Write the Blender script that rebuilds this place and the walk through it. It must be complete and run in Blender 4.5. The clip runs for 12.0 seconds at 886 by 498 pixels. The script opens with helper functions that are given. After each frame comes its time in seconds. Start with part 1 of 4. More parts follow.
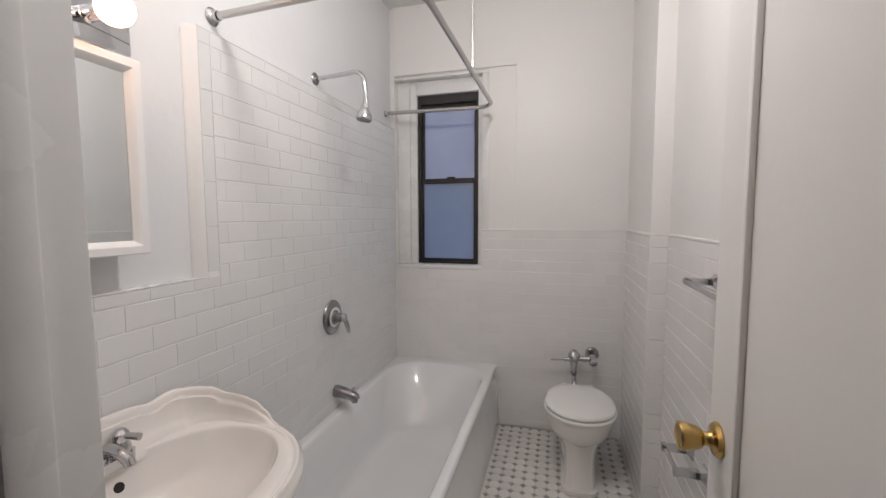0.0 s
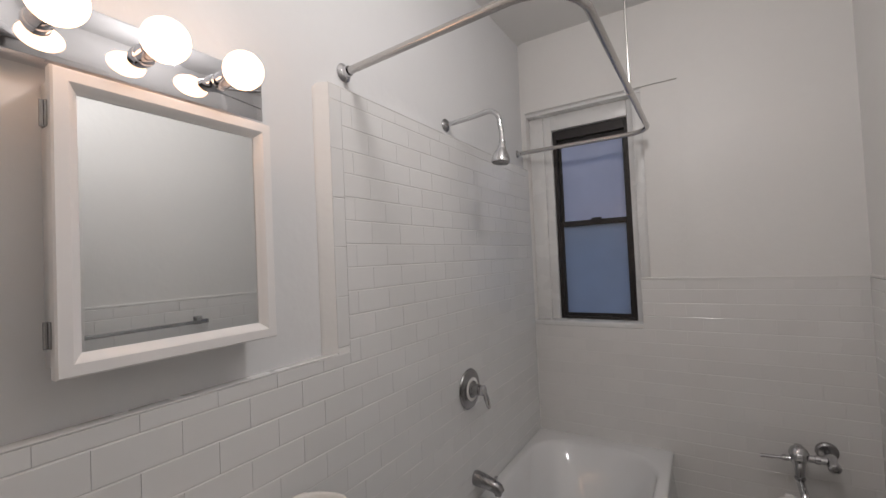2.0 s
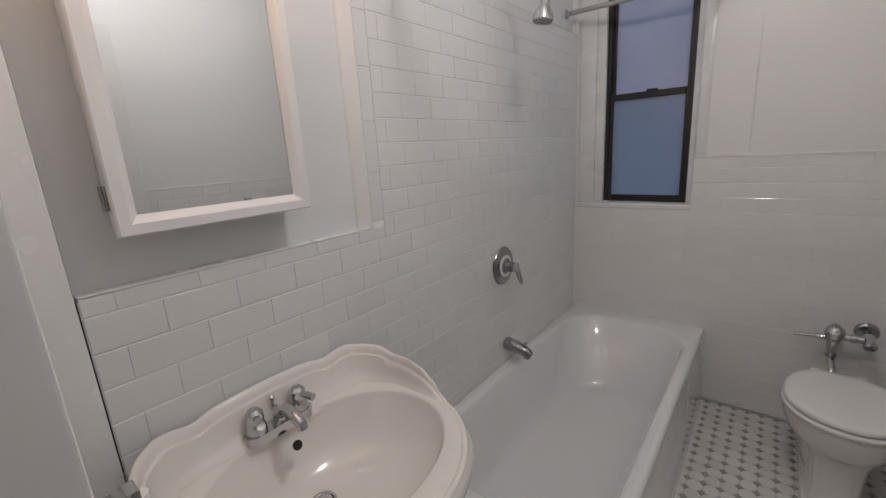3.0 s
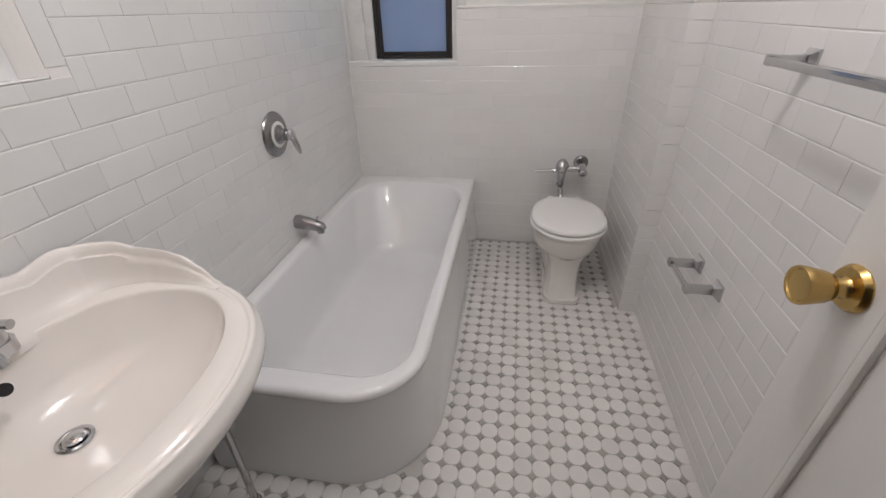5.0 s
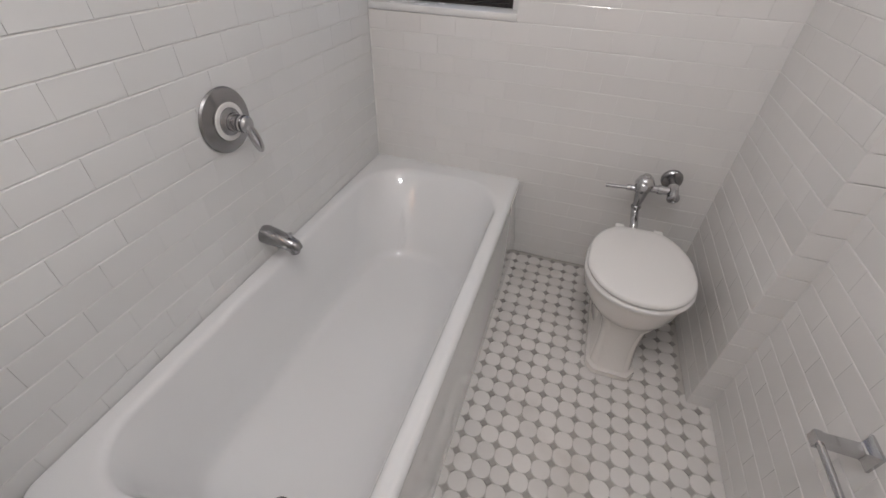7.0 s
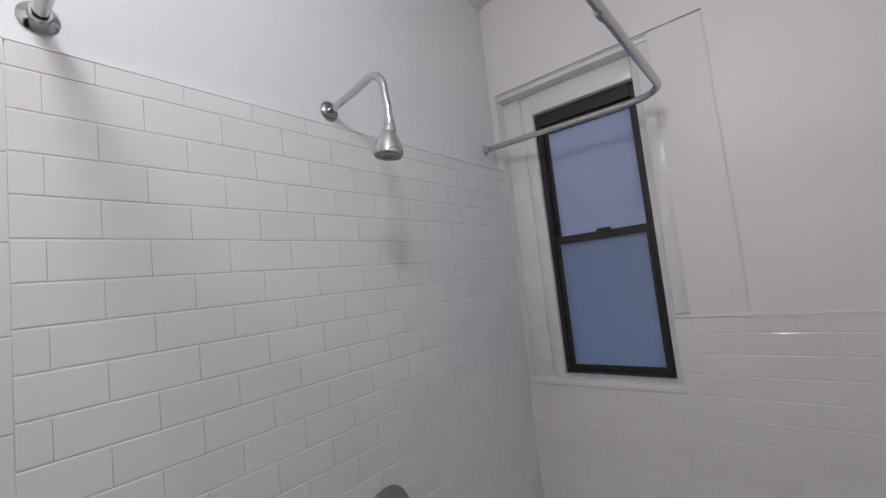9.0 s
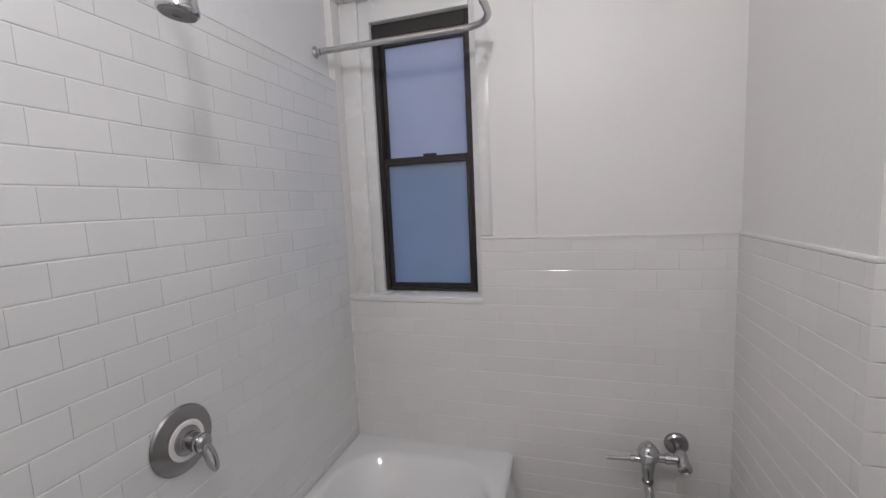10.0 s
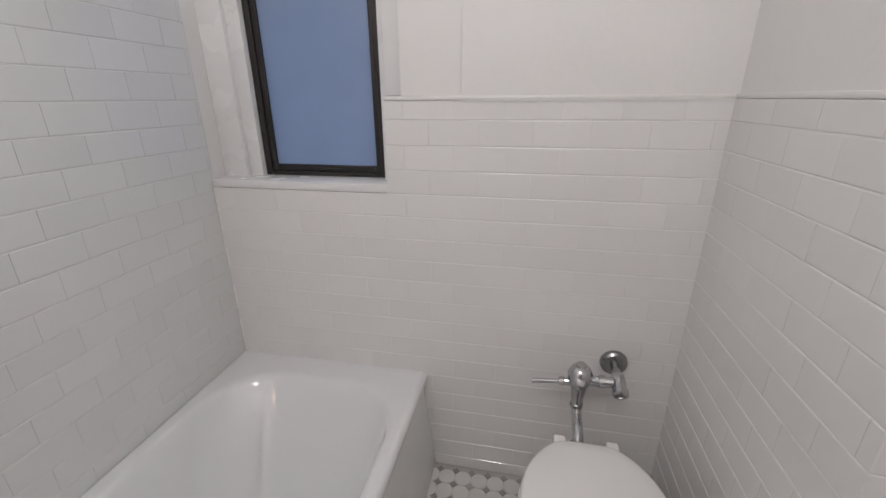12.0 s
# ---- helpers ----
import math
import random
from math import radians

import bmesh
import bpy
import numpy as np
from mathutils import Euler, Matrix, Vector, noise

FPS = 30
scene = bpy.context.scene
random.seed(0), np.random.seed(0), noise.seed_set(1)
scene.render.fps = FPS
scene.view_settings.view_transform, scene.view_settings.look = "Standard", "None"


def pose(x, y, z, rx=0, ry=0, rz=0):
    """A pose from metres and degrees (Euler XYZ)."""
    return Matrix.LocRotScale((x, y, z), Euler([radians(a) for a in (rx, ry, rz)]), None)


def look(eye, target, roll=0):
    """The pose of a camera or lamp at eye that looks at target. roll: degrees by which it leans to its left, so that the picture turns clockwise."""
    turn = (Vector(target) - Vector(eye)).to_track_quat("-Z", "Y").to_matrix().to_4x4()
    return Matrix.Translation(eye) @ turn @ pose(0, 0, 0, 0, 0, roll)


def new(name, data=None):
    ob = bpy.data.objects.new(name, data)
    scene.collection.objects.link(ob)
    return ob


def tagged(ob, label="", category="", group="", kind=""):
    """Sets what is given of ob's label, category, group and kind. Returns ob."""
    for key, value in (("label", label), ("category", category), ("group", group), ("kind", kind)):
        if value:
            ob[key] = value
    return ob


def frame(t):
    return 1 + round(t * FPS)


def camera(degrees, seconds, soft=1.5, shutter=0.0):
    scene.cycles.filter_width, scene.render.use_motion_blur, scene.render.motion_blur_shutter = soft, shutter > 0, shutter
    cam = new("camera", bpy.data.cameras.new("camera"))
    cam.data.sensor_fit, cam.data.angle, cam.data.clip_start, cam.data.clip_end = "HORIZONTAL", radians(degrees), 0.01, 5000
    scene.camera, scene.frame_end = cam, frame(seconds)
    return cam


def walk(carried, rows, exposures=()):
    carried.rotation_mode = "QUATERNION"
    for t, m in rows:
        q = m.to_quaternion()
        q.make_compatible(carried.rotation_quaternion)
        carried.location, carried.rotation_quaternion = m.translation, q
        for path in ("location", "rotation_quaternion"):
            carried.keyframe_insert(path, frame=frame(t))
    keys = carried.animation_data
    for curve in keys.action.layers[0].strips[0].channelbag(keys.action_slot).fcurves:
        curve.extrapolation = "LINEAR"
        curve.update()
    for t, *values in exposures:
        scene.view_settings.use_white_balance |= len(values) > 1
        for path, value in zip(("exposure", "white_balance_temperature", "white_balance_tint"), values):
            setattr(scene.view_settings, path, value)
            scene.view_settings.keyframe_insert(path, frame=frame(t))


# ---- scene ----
cam = camera(94.2, 12.0)
PATH = [
    (0, (1.146, -2.858, 1.478), (0.618, -0.936, 1.322), -0.2),
    (0.5, (1.145, -2.829, 1.519), (0.604, -0.905, 1.595), 0.8),
    (1, (1.087, -2.767, 1.524), (0.63, -0.821, 1.573), 0.2),
    (1.5, (0.983, -2.675, 1.512), (0.262, -0.812, 1.405), -2.3),
    (2, (0.943, -2.604, 1.545), (-0.119, -0.911, 1.599), -2.6),
    (2.5, (0.958, -2.601, 1.572), (-0.247, -1.015, 1.749), -2.2),
    (3, (0.976, -2.584, 1.5), (-0.246, -1.071, 1.035), -3.5),
    (3.5, (1.02, -2.612, 1.428), (-0.035, -1.199, 0.486), -3.2),
    (3.7, (1.026, -2.616, 1.41), (0.078, -1.197, 0.367), -2.3),
    (5.3, (0.98, -2.421, 1.384), (0.715, -0.713, 0.378), -1.8),
    (5.5, (0.983, -2.313, 1.385), (0.691, -0.63, 0.345), -1.9),
    (6, (0.998, -2.082, 1.39), (0.78, -0.467, 0.232), 2.0),
    (6.5, (0.943, -1.877, 1.41), (0.672, -0.332, 0.169), 4.0),
    (6.7, (0.935, -1.844, 1.411), (0.613, -0.358, 0.112), 3.8),
    (8.3, (0.974, -1.76, 1.558), (-0.259, -0.219, 1.236), -4.9),
    (8.5, (0.971, -1.759, 1.601), (-0.312, -0.233, 1.448), -5.6),
    (9, (0.971, -1.747, 1.612), (-0.278, -0.193, 1.769), -6.3),
    (9.5, (1.03, -1.738, 1.568), (0.003, -0.03, 1.686), -4.9),
    (10, (0.990, -1.716, 1.540), (0.413, 0.187, 1.320), -2.6),
    (10.5, (1.0, -1.732, 1.45), (0.79, 0.184, 0.922), -1.7),
    (11, (1.001, -1.706, 1.436), (0.922, 0.149, 0.693), -1.2),
    (11.5, (1.039, -1.495, 1.409), (0.971, 0.332, 0.598), -1.1),
    (12, (1.071, -1.247, 1.388), (0.695, 0.592, 0.699), -0.4),
]
EXPOSURES = [(0.0, -0.2, 6500, 13), (0.5, -0.42, 6500, 13), (1.0, -0.52, 6500, 13), (1.5, -0.5, 6500, 13), (2.5, -0.92, 6550, 13), (3.0, -0.66, 6500, 13), (3.5, -0.05, 6350, 12), (5.5, 0.05, 6400, 13),
             (6.7, 0.05, 6400, 13), (8.3, -0.25, 6150, 14), (9.0, -0.6, 6050, 14), (10.0, -0.2, 6150, 13), (10.5, -0.1, 6300, 12), (11.0, 0.05, 6300, 13), (12.0, 0.05, 6300, 13)]
walk(cam, [(t, look(eye, target, roll)) for t, eye, target, roll in PATH], EXPOSURES)


# ---- sizes ----
RW, RN, BUMP = 1.585, 1.667, -0.687     # right wall: far part, near part, and where it steps back
CEIL, FRONT = 2.955, -2.561             # ceiling height, inner face of the doorway wall
DOOR_L, DOOR_R, DOOR_H = 0.705, 1.51, 2.13
WX0, WX1, WX2, WZ0, WZ1 = 0.0, 0.640, 0.692, 1.108, 2.480   # window recess in the back wall
BORDER = 0.050                          # width of the trim tiles up the edge of the bath surround
PAINT = 0.032                           # how far the painted plaster lies behind the tile face
COURSE, TILE_L = 0.075, 0.1535
TUB_TILE_END, TUB_TILE_TOP, LEDGE, WAIN = -1.72, 2.108, 1.2735, 1.382


# ---- world and lamps ----
world = bpy.data.worlds.new("dusk_sky")
scene.world = world
world.use_nodes = True
wn = world.node_tree
sky = wn.nodes.new("ShaderNodeTexSky")
sky.sky_type = 'NISHITA'
sky.sun_disc = False
sky.sun_elevation = radians(55)
sky.sun_rotation = radians(200)
wn.links.new(sky.outputs[0], wn.nodes["Background"].inputs[0])
wn.nodes["Background"].inputs[1].default_value = 0.27


def lamp(name, kind, m, power, color, size=0.1):
    data = bpy.data.lights.new(name, kind)
    data.energy, data.color = power, color
    if kind == 'AREA':
        data.shape, data.size = 'DISK', size
    else:
        data.shadow_soft_size = size
    ob = new(name, data)
    ob.matrix_world = m
    return ob


CEIL_LAMP = (0.93, -1.73)
lamp("ceiling_lamp_light", 'POINT', pose(CEIL_LAMP[0], CEIL_LAMP[1], 2.56), 28.0, (1.0, 0.96, 0.94), 0.08)
# unseen fill light, added to brighten the hall and door jambs
lamp("hall_fill_light", 'POINT', pose(1.5, -3.6, 2.5), 0.7, (1.0, 0.94, 0.90), 0.12)


# ---- materials ----
def mat(name, color, rough=0.5, metal=0.0, coat=0.0, vary=0.0, scale=6.0, bump=0.0, bump_scale=40.0, rough_vary=0.0,
        per_object=0.0, per_island=0.0, dirt=None, dirt_scale=3.0, dirt_lo=0.55, dirt_hi=0.75, wave=0.0, wave_scale=3.0):
    m = bpy.data.materials.new(name)
    m.use_nodes = True
    nt = m.node_tree
    b = nt.nodes["Principled BSDF"]
    b.inputs["Roughness"].default_value = rough
    b.inputs["Metallic"].default_value = metal
    b.inputs["Coat Weight"].default_value = coat
    b.inputs["Coat Roughness"].default_value = 0.04
    tc = nt.nodes.new("ShaderNodeTexCoord")
    geo = nt.nodes.new("ShaderNodeNewGeometry")

    def noise_node(s, detail=4.0):
        n = nt.nodes.new("ShaderNodeTexNoise")
        n.inputs["Scale"].default_value = s
        n.inputs["Detail"].default_value = detail
        nt.links.new(geo.outputs["Position"], n.inputs["Vector"])
        return n.outputs["Fac"]

    def maths(op, a, bb, clamp=False):
        n = nt.nodes.new("ShaderNodeMath")
        n.operation, n.use_clamp = op, clamp
        for i, v in enumerate((a, bb)):
            if isinstance(v, (int, float)):
                n.inputs[i].default_value = v
            else:
                nt.links.new(v, n.inputs[i])
        return n.outputs[0]

    value = None
    if vary:
        value = maths('MULTIPLY_ADD', noise_node(scale), 2 * vary)
        value.node.inputs[2].default_value = 1 - vary
        fine = maths('MULTIPLY_ADD', noise_node(scale * 14), vary)
        fine.node.inputs[2].default_value = 1 - vary / 2
        value = maths('MULTIPLY', value, fine)
    for amount, node_kind, out in ((per_object, "ShaderNodeObjectInfo", "Random"), (per_island, "", "")):
        if amount:
            if node_kind:
                src = nt.nodes.new(node_kind).outputs[out]
            else:
                src = geo.outputs["Random Per Island"]
            r = maths('MULTIPLY_ADD', src, 2 * amount)
            r.node.inputs[2].default_value = 1 - amount
            value = r if value is None else maths('MULTIPLY', value, r)
    base = nt.nodes.new("ShaderNodeMix")
    base.data_type, base.blend_type = 'RGBA', 'MULTIPLY'
    base.inputs[0].default_value = 1.0
    base.inputs[6].default_value = (*color, 1)
    base.inputs[7].default_value = (1, 1, 1, 1)
    if value is not None:
        comb = nt.nodes.new("ShaderNodeCombineColor")
        for i in range(3):
            nt.links.new(value, comb.inputs[i])
        nt.links.new(comb.outputs[0], base.inputs[7])
    out = base.outputs[2]
    if dirt:
        fac = nt.nodes.new("ShaderNodeMapRange")
        fac.inputs["From Min"].default_value, fac.inputs["From Max"].default_value = dirt_lo, dirt_hi
        nt.links.new(noise_node(dirt_scale, 6.0), fac.inputs["Value"])
        mix = nt.nodes.new("ShaderNodeMix")
        mix.data_type = 'RGBA'
        nt.links.new(fac.outputs[0], mix.inputs[0])
        nt.links.new(out, mix.inputs[6])
        mix.inputs[7].default_value = (*dirt, 1)
        out = mix.outputs[2]
    nt.links.new(out, b.inputs["Base Color"])
    if rough_vary:
        r = maths('MULTIPLY_ADD', noise_node(scale * 2.3), 2 * rough_vary, True)
        r.node.inputs[2].default_value = rough - rough_vary
        nt.links.new(r, b.inputs["Roughness"])
    if bump or wave:
        height = None
        if bump:
            height = maths('MULTIPLY', noise_node(bump_scale), bump)
        if wave:
            w = maths('MULTIPLY', noise_node(wave_scale, 1.0), wave)
            height = w if height is None else maths('ADD', height, w)
        bp = nt.nodes.new("ShaderNodeBump")
        bp.inputs["Strength"].default_value = 1.0
        bp.inputs["Distance"].default_value = 1.0
        nt.links.new(height, bp.inputs["Height"])
        nt.links.new(bp.outputs[0], b.inputs["Normal"])
        if coat:
            nt.links.new(bp.outputs[0], b.inputs["Coat Normal"])
    return m


M = {
    "paint": mat("white_wall_paint", (0.80, 0.79, 0.77), 0.42, vary=0.02, scale=2.5, bump=0.0012, bump_scale=28, rough_vary=0.08,
                 wave=0.012, wave_scale=2.6),
    # same plaster paint, with the left wall's bluish, dimmer daylight in its colour
    "paint_cool_lit": mat("white_wall_paint_cool_lit", (0.745, 0.755, 0.76), 0.42, vary=0.02, scale=2.5, bump=0.0012, bump_scale=28, rough_vary=0.08,
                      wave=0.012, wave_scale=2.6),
    "ceiling": mat("ceiling_paint", (0.74, 0.735, 0.72), 0.6, vary=0.02, scale=2.0, bump=0.001, bump_scale=30, wave=0.012),
    "trim": mat("white_gloss_trim_paint", (0.80, 0.80, 0.79), 0.26, vary=0.03, scale=3.0, bump=0.001, bump_scale=22, rough_vary=0.1,
                dirt=(0.62, 0.60, 0.56), dirt_scale=9, dirt_lo=0.68, dirt_hi=0.8),
    "cabinet": mat("white_cabinet_lacquer", (0.82, 0.815, 0.81), 0.3, vary=0.012, scale=4, bump=0.0002, bump_scale=40),
    "door": mat("white_door_paint", (0.78, 0.765, 0.745), 0.35, vary=0.02, scale=2.0, bump=0.0007, bump_scale=30, rough_vary=0.08),
    "tile": mat("white_glazed_tile", (0.80, 0.79, 0.775), 0.09, vary=0.015, scale=5.0, per_object=0.018, bump=0.0002, bump_scale=14,
                rough_vary=0.03, wave=0.0010, wave_scale=9.0),
    "tile_far": mat("white_glazed_tile_joined", (0.80, 0.79, 0.775), 0.09, vary=0.015, scale=5.0, per_island=0.018,
                    bump=0.0002, bump_scale=14, rough_vary=0.03, wave=0.0010, wave_scale=9.0),
    # same glazed tile; cool daylight on the left wall is mixed into its colour
    "tile_cool_lit": mat("white_glazed_tile_cool_lit", (0.745, 0.75, 0.745), 0.09, vary=0.015, scale=5.0, per_object=0.022, per_island=0.022, bump=0.0002,
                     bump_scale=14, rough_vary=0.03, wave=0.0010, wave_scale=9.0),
    "grout": mat("off_white_grout", (0.83, 0.825, 0.81), 0.4, vary=0.03, scale=12, bump=0.0006, bump_scale=120,
                 dirt=(0.70, 0.69, 0.66), dirt_scale=4, dirt_lo=0.66, dirt_hi=0.85),
    "porcelain": mat("white_porcelain", (0.82, 0.815, 0.80), 0.12, coat=0.6, vary=0.01, scale=3, wave=0.0006, wave_scale=7),
    "bisque": mat("warm_white_porcelain", (0.82, 0.79, 0.755), 0.14, coat=0.6, vary=0.01, scale=3, wave=0.0006, wave_scale=7),
    "enamel": mat("white_bath_enamel", (0.80, 0.81, 0.815), 0.10, coat=1.0, vary=0.015, scale=3, wave=0.0008, wave_scale=5, rough_vary=0.05),
    "seat": mat("white_plastic_seat", (0.84, 0.83, 0.81), 0.25, vary=0.01, scale=4),
    "floor_tile": mat("white_mosaic_tile", (0.74, 0.725, 0.70), 0.35, vary=0.03, scale=5, per_object=0.05, per_island=0.05,
                      bump=0.0002, bump_scale=60, dirt=(0.58, 0.55, 0.51), dirt_scale=3.2, dirt_lo=0.58, dirt_hi=0.85),
    "floor_dot": mat("grey_mosaic_tile", (0.385, 0.37, 0.35), 0.4, vary=0.08, scale=9, per_object=0.12, per_island=0.12),
    "floor_grout": mat("grey_floor_grout", (0.56, 0.545, 0.515), 0.8, vary=0.1, scale=10, bump=0.0006, bump_scale=150),
    "chrome": mat("polished_chrome", (0.56, 0.56, 0.57), 0.12, metal=1.0, vary=0.04, scale=20, rough_vary=0.05),
    "chrome_dull": mat("dull_chrome", (0.34, 0.335, 0.34), 0.22, metal=1.0, vary=0.08, scale=15, rough_vary=0.08),
    "rod": mat("satin_chrome_rod", (0.55, 0.535, 0.52), 0.24, metal=1.0, vary=0.025, scale=18, rough_vary=0.03),
    "brass": mat("worn_brass", (0.56, 0.38, 0.14), 0.24, metal=1.0, vary=0.12, scale=25, rough_vary=0.08),
    "frame": mat("dark_bronze_window_paint", (0.022, 0.018, 0.017), 0.35, vary=0.15, scale=20, bump=0.0004, bump_scale=60),
    "black": mat("black_hole", (0.01, 0.01, 0.01), 0.6, vary=0.1),
    "red": mat("red_valve_handle_paint", (0.45, 0.02, 0.025), 0.4, vary=0.1, scale=30),
    "pipe": mat("aged_brass_pipe", (0.30, 0.20, 0.09), 0.4, metal=1.0, vary=0.2, scale=30),
    "rubber": mat("grey_rubber", (0.25, 0.25, 0.25), 0.6, vary=0.05),
    "mirror": mat("mirror_glass", (0.76, 0.785, 0.79), 0.015, metal=1.0),
    "plate": mat("mirror_finish_plate", (0.74, 0.75, 0.78), 0.05, metal=1.0, vary=0.02, scale=8),
    "hall": mat("hall_wall_paint", (0.55, 0.54, 0.52), 0.6, vary=0.04, scale=2, bump=0.001),
    "wood": mat("hall_oak_floor", (0.28, 0.17, 0.09), 0.35, vary=0.2, scale=6, bump=0.0003),
    }


def bulb_material():
    m = bpy.data.materials.new("frosted_lit_bulb")
    m.use_nodes = True
    b = m.node_tree.nodes["Principled BSDF"]
    b.inputs["Base Color"].default_value = (0.9, 0.88, 0.85, 1)
    b.inputs["Roughness"].default_value = 0.3
    b.inputs["Emission Color"].default_value = (1.0, 0.56, 0.31, 1)
    b.inputs["Emission Strength"].default_value = BULB_EMIT
    return m


def frosted(name, tint, trans):
    """Obscure glass: daylight comes through it scattered, and its face has a soft gloss."""
    m = bpy.data.materials.new(name)
    m.use_nodes = True
    nt = m.node_tree
    nt.nodes.clear()
    out = nt.nodes.new("ShaderNodeOutputMaterial")
    tr = nt.nodes.new("ShaderNodeBsdfTranslucent")
    di = nt.nodes.new("ShaderNodeBsdfDiffuse")
    gl = nt.nodes.new("ShaderNodeBsdfGlossy")
    m1, m2 = nt.nodes.new("ShaderNodeMixShader"), nt.nodes.new("ShaderNodeMixShader")
    fr = nt.nodes.new("ShaderNodeFresnel")
    no, ramp = nt.nodes.new("ShaderNodeTexNoise"), nt.nodes.new("ShaderNodeMix")
    geo = nt.nodes.new("ShaderNodeNewGeometry")
    no.inputs["Scale"].default_value = 5.0
    nt.links.new(geo.outputs["Position"], no.inputs["Vector"])
    ramp.data_type = 'RGBA'
    ramp.inputs[6].default_value = (*[c * 0.85 for c in tint], 1)
    ramp.inputs[7].default_value = (*tint, 1)
    nt.links.new(no.outputs["Fac"], ramp.inputs[0])
    nt.links.new(ramp.outputs[2], tr.inputs["Color"])
    di.inputs["Color"].default_value = (0.35, 0.38, 0.45, 1)
    gl.inputs["Roughness"].default_value = 0.14
    fr.inputs["IOR"].default_value = 1.6
    fine = nt.nodes.new("ShaderNodeTexNoise")
    fine.inputs["Scale"].default_value = 160.0
    nt.links.new(geo.outputs["Position"], fine.inputs["Vector"])
    bp = nt.nodes.new("ShaderNodeBump")
    bp.inputs["Strength"].default_value, bp.inputs["Distance"].default_value = 0.35, 0.0006
    nt.links.new(fine.outputs["Fac"], bp.inputs["Height"])
    nt.links.new(bp.outputs[0], gl.inputs["Normal"])
    m1.inputs[0].default_value = 1 - trans
    nt.links.new(tr.outputs[0], m1.inputs[1])
    nt.links.new(di.outputs[0], m1.inputs[2])
    nt.links.new(fr.outputs[0], m2.inputs[0])
    nt.links.new(m1.outputs[0], m2.inputs[1])
    nt.links.new(gl.outputs[0], m2.inputs[2])
    nt.links.new(m2.outputs[0], out.inputs[0])
    return m


BULB_EMIT = 8.2
M["bulb"] = bulb_material()
M["glass_up"] = frosted("obscure_glass_upper", (0.90, 0.88, 1.0), 0.95)
# darker tint stands in for the weaker daylight behind the lower sash
M["glass_low"] = frosted("obscure_glass_lower_dimmed", (0.66, 0.72, 0.86), 0.95)


# ---- mesh helpers ----
def mesh_of(name, bm, material, smooth=None):
    bmesh.ops.recalc_face_normals(bm, faces=bm.faces)
    me = bpy.data.meshes.new(name)
    bm.to_mesh(me)
    bm.free()
    me.materials.append(M[material])
    if smooth is not None:
        me.shade_smooth()
        me.set_sharp_from_angle(angle=radians(smooth))
    return me


def part(name, bm, material, parent=None, label="", smooth=35):
    ob = new(name, mesh_of(name, bm, material, smooth))
    if parent is not None:
        ob.parent = parent
    return tagged(ob, label)


def thing(name, label, category, m=None, group=""):
    ob = new(name)
    ob.empty_display_size = 0.05
    if m is not None:
        ob.matrix_world = m
    return tagged(ob, label, category, group)


def structure(name, bm, material, label="", parent=None, smooth=35):
    return tagged(part(name, bm, material, parent, label, smooth), kind="structure")


def add_box(bm, x0, x1, y0, y1, z0, z1, bevel=0.0, seg=2):
    vs = [bm.verts.new((x, y, z)) for x in (x0, x1) for y in (y0, y1) for z in (z0, z1)]
    fs = [bm.faces.new([vs[i] for i in f]) for f in ((0, 1, 3, 2), (4, 6, 7, 5), (0, 4, 5, 1), (2, 3, 7, 6), (0, 2, 6, 4), (1, 5, 7, 3))]
    if bevel:
        es = list({e for f in fs for e in f.edges})
        bmesh.ops.bevel(bm, geom=es, offset=bevel, segments=seg, affect='EDGES', profile=0.5)
    return bm


def box(x0, x1, y0, y1, z0, z1, bevel=0.0, seg=2):
    return add_box(bmesh.new(), x0, x1, y0, y1, z0, z1, bevel, seg)


def loft(rings, cap0=False, cap1=False, bm=None, closed=True):
    bm = bm or bmesh.new()
    rows = [[bm.verts.new(p) for p in ring] for ring in rings]
    for a, b in zip(rows, rows[1:]):
        n = len(a)
        for i in range(n if closed else n - 1):
            j = (i + 1) % n
            bm.faces.new((a[i], a[j], b[j], b[i]))
    if cap0:
        bm.faces.new(rows[0][::-1])
    if cap1:
        bm.faces.new(rows[-1])
    return bm


def lathe(profile, n=28, m=None, bm=None):
    """Profile of (radius, height) turned about z; ends with radius 0 close."""
    m = m or Matrix()
    rings = []
    for r, z in profile:
        r = max(r, 1e-4)
        rings.append([m @ Vector((r * math.cos(2 * math.pi * i / n), r * math.sin(2 * math.pi * i / n), z)) for i in range(n)])
    return loft(rings, True, True, bm)


def axis(p, d):
    """A frame at p whose z looks along d."""
    return Matrix.Translation(p) @ Vector(d).to_track_quat('Z', 'Y').to_matrix().to_4x4()


def tube(points, radius, n=14, bm=None, flat=1.0):
    """A round tube along points; radius may be a list."""
    pts = [Vector(p) for p in points]
    rad = radius if isinstance(radius, (list, tuple)) else [radius] * len(pts)
    d = (pts[1] - pts[0]).normalized()
    side = d.orthogonal().normalized()
    rings = []
    for i, p in enumerate(pts):
        a, b = pts[max(i - 1, 0)], pts[min(i + 1, len(pts) - 1)]
        d = (b - a).normalized()
        side = (side - d * side.dot(d)).normalized()
        up = d.cross(side)
        rings.append([p + (side * math.cos(2 * math.pi * k / n) + up * math.sin(2 * math.pi * k / n) * flat) * rad[i] for k in range(n)])
    return loft(rings, True, True, bm)


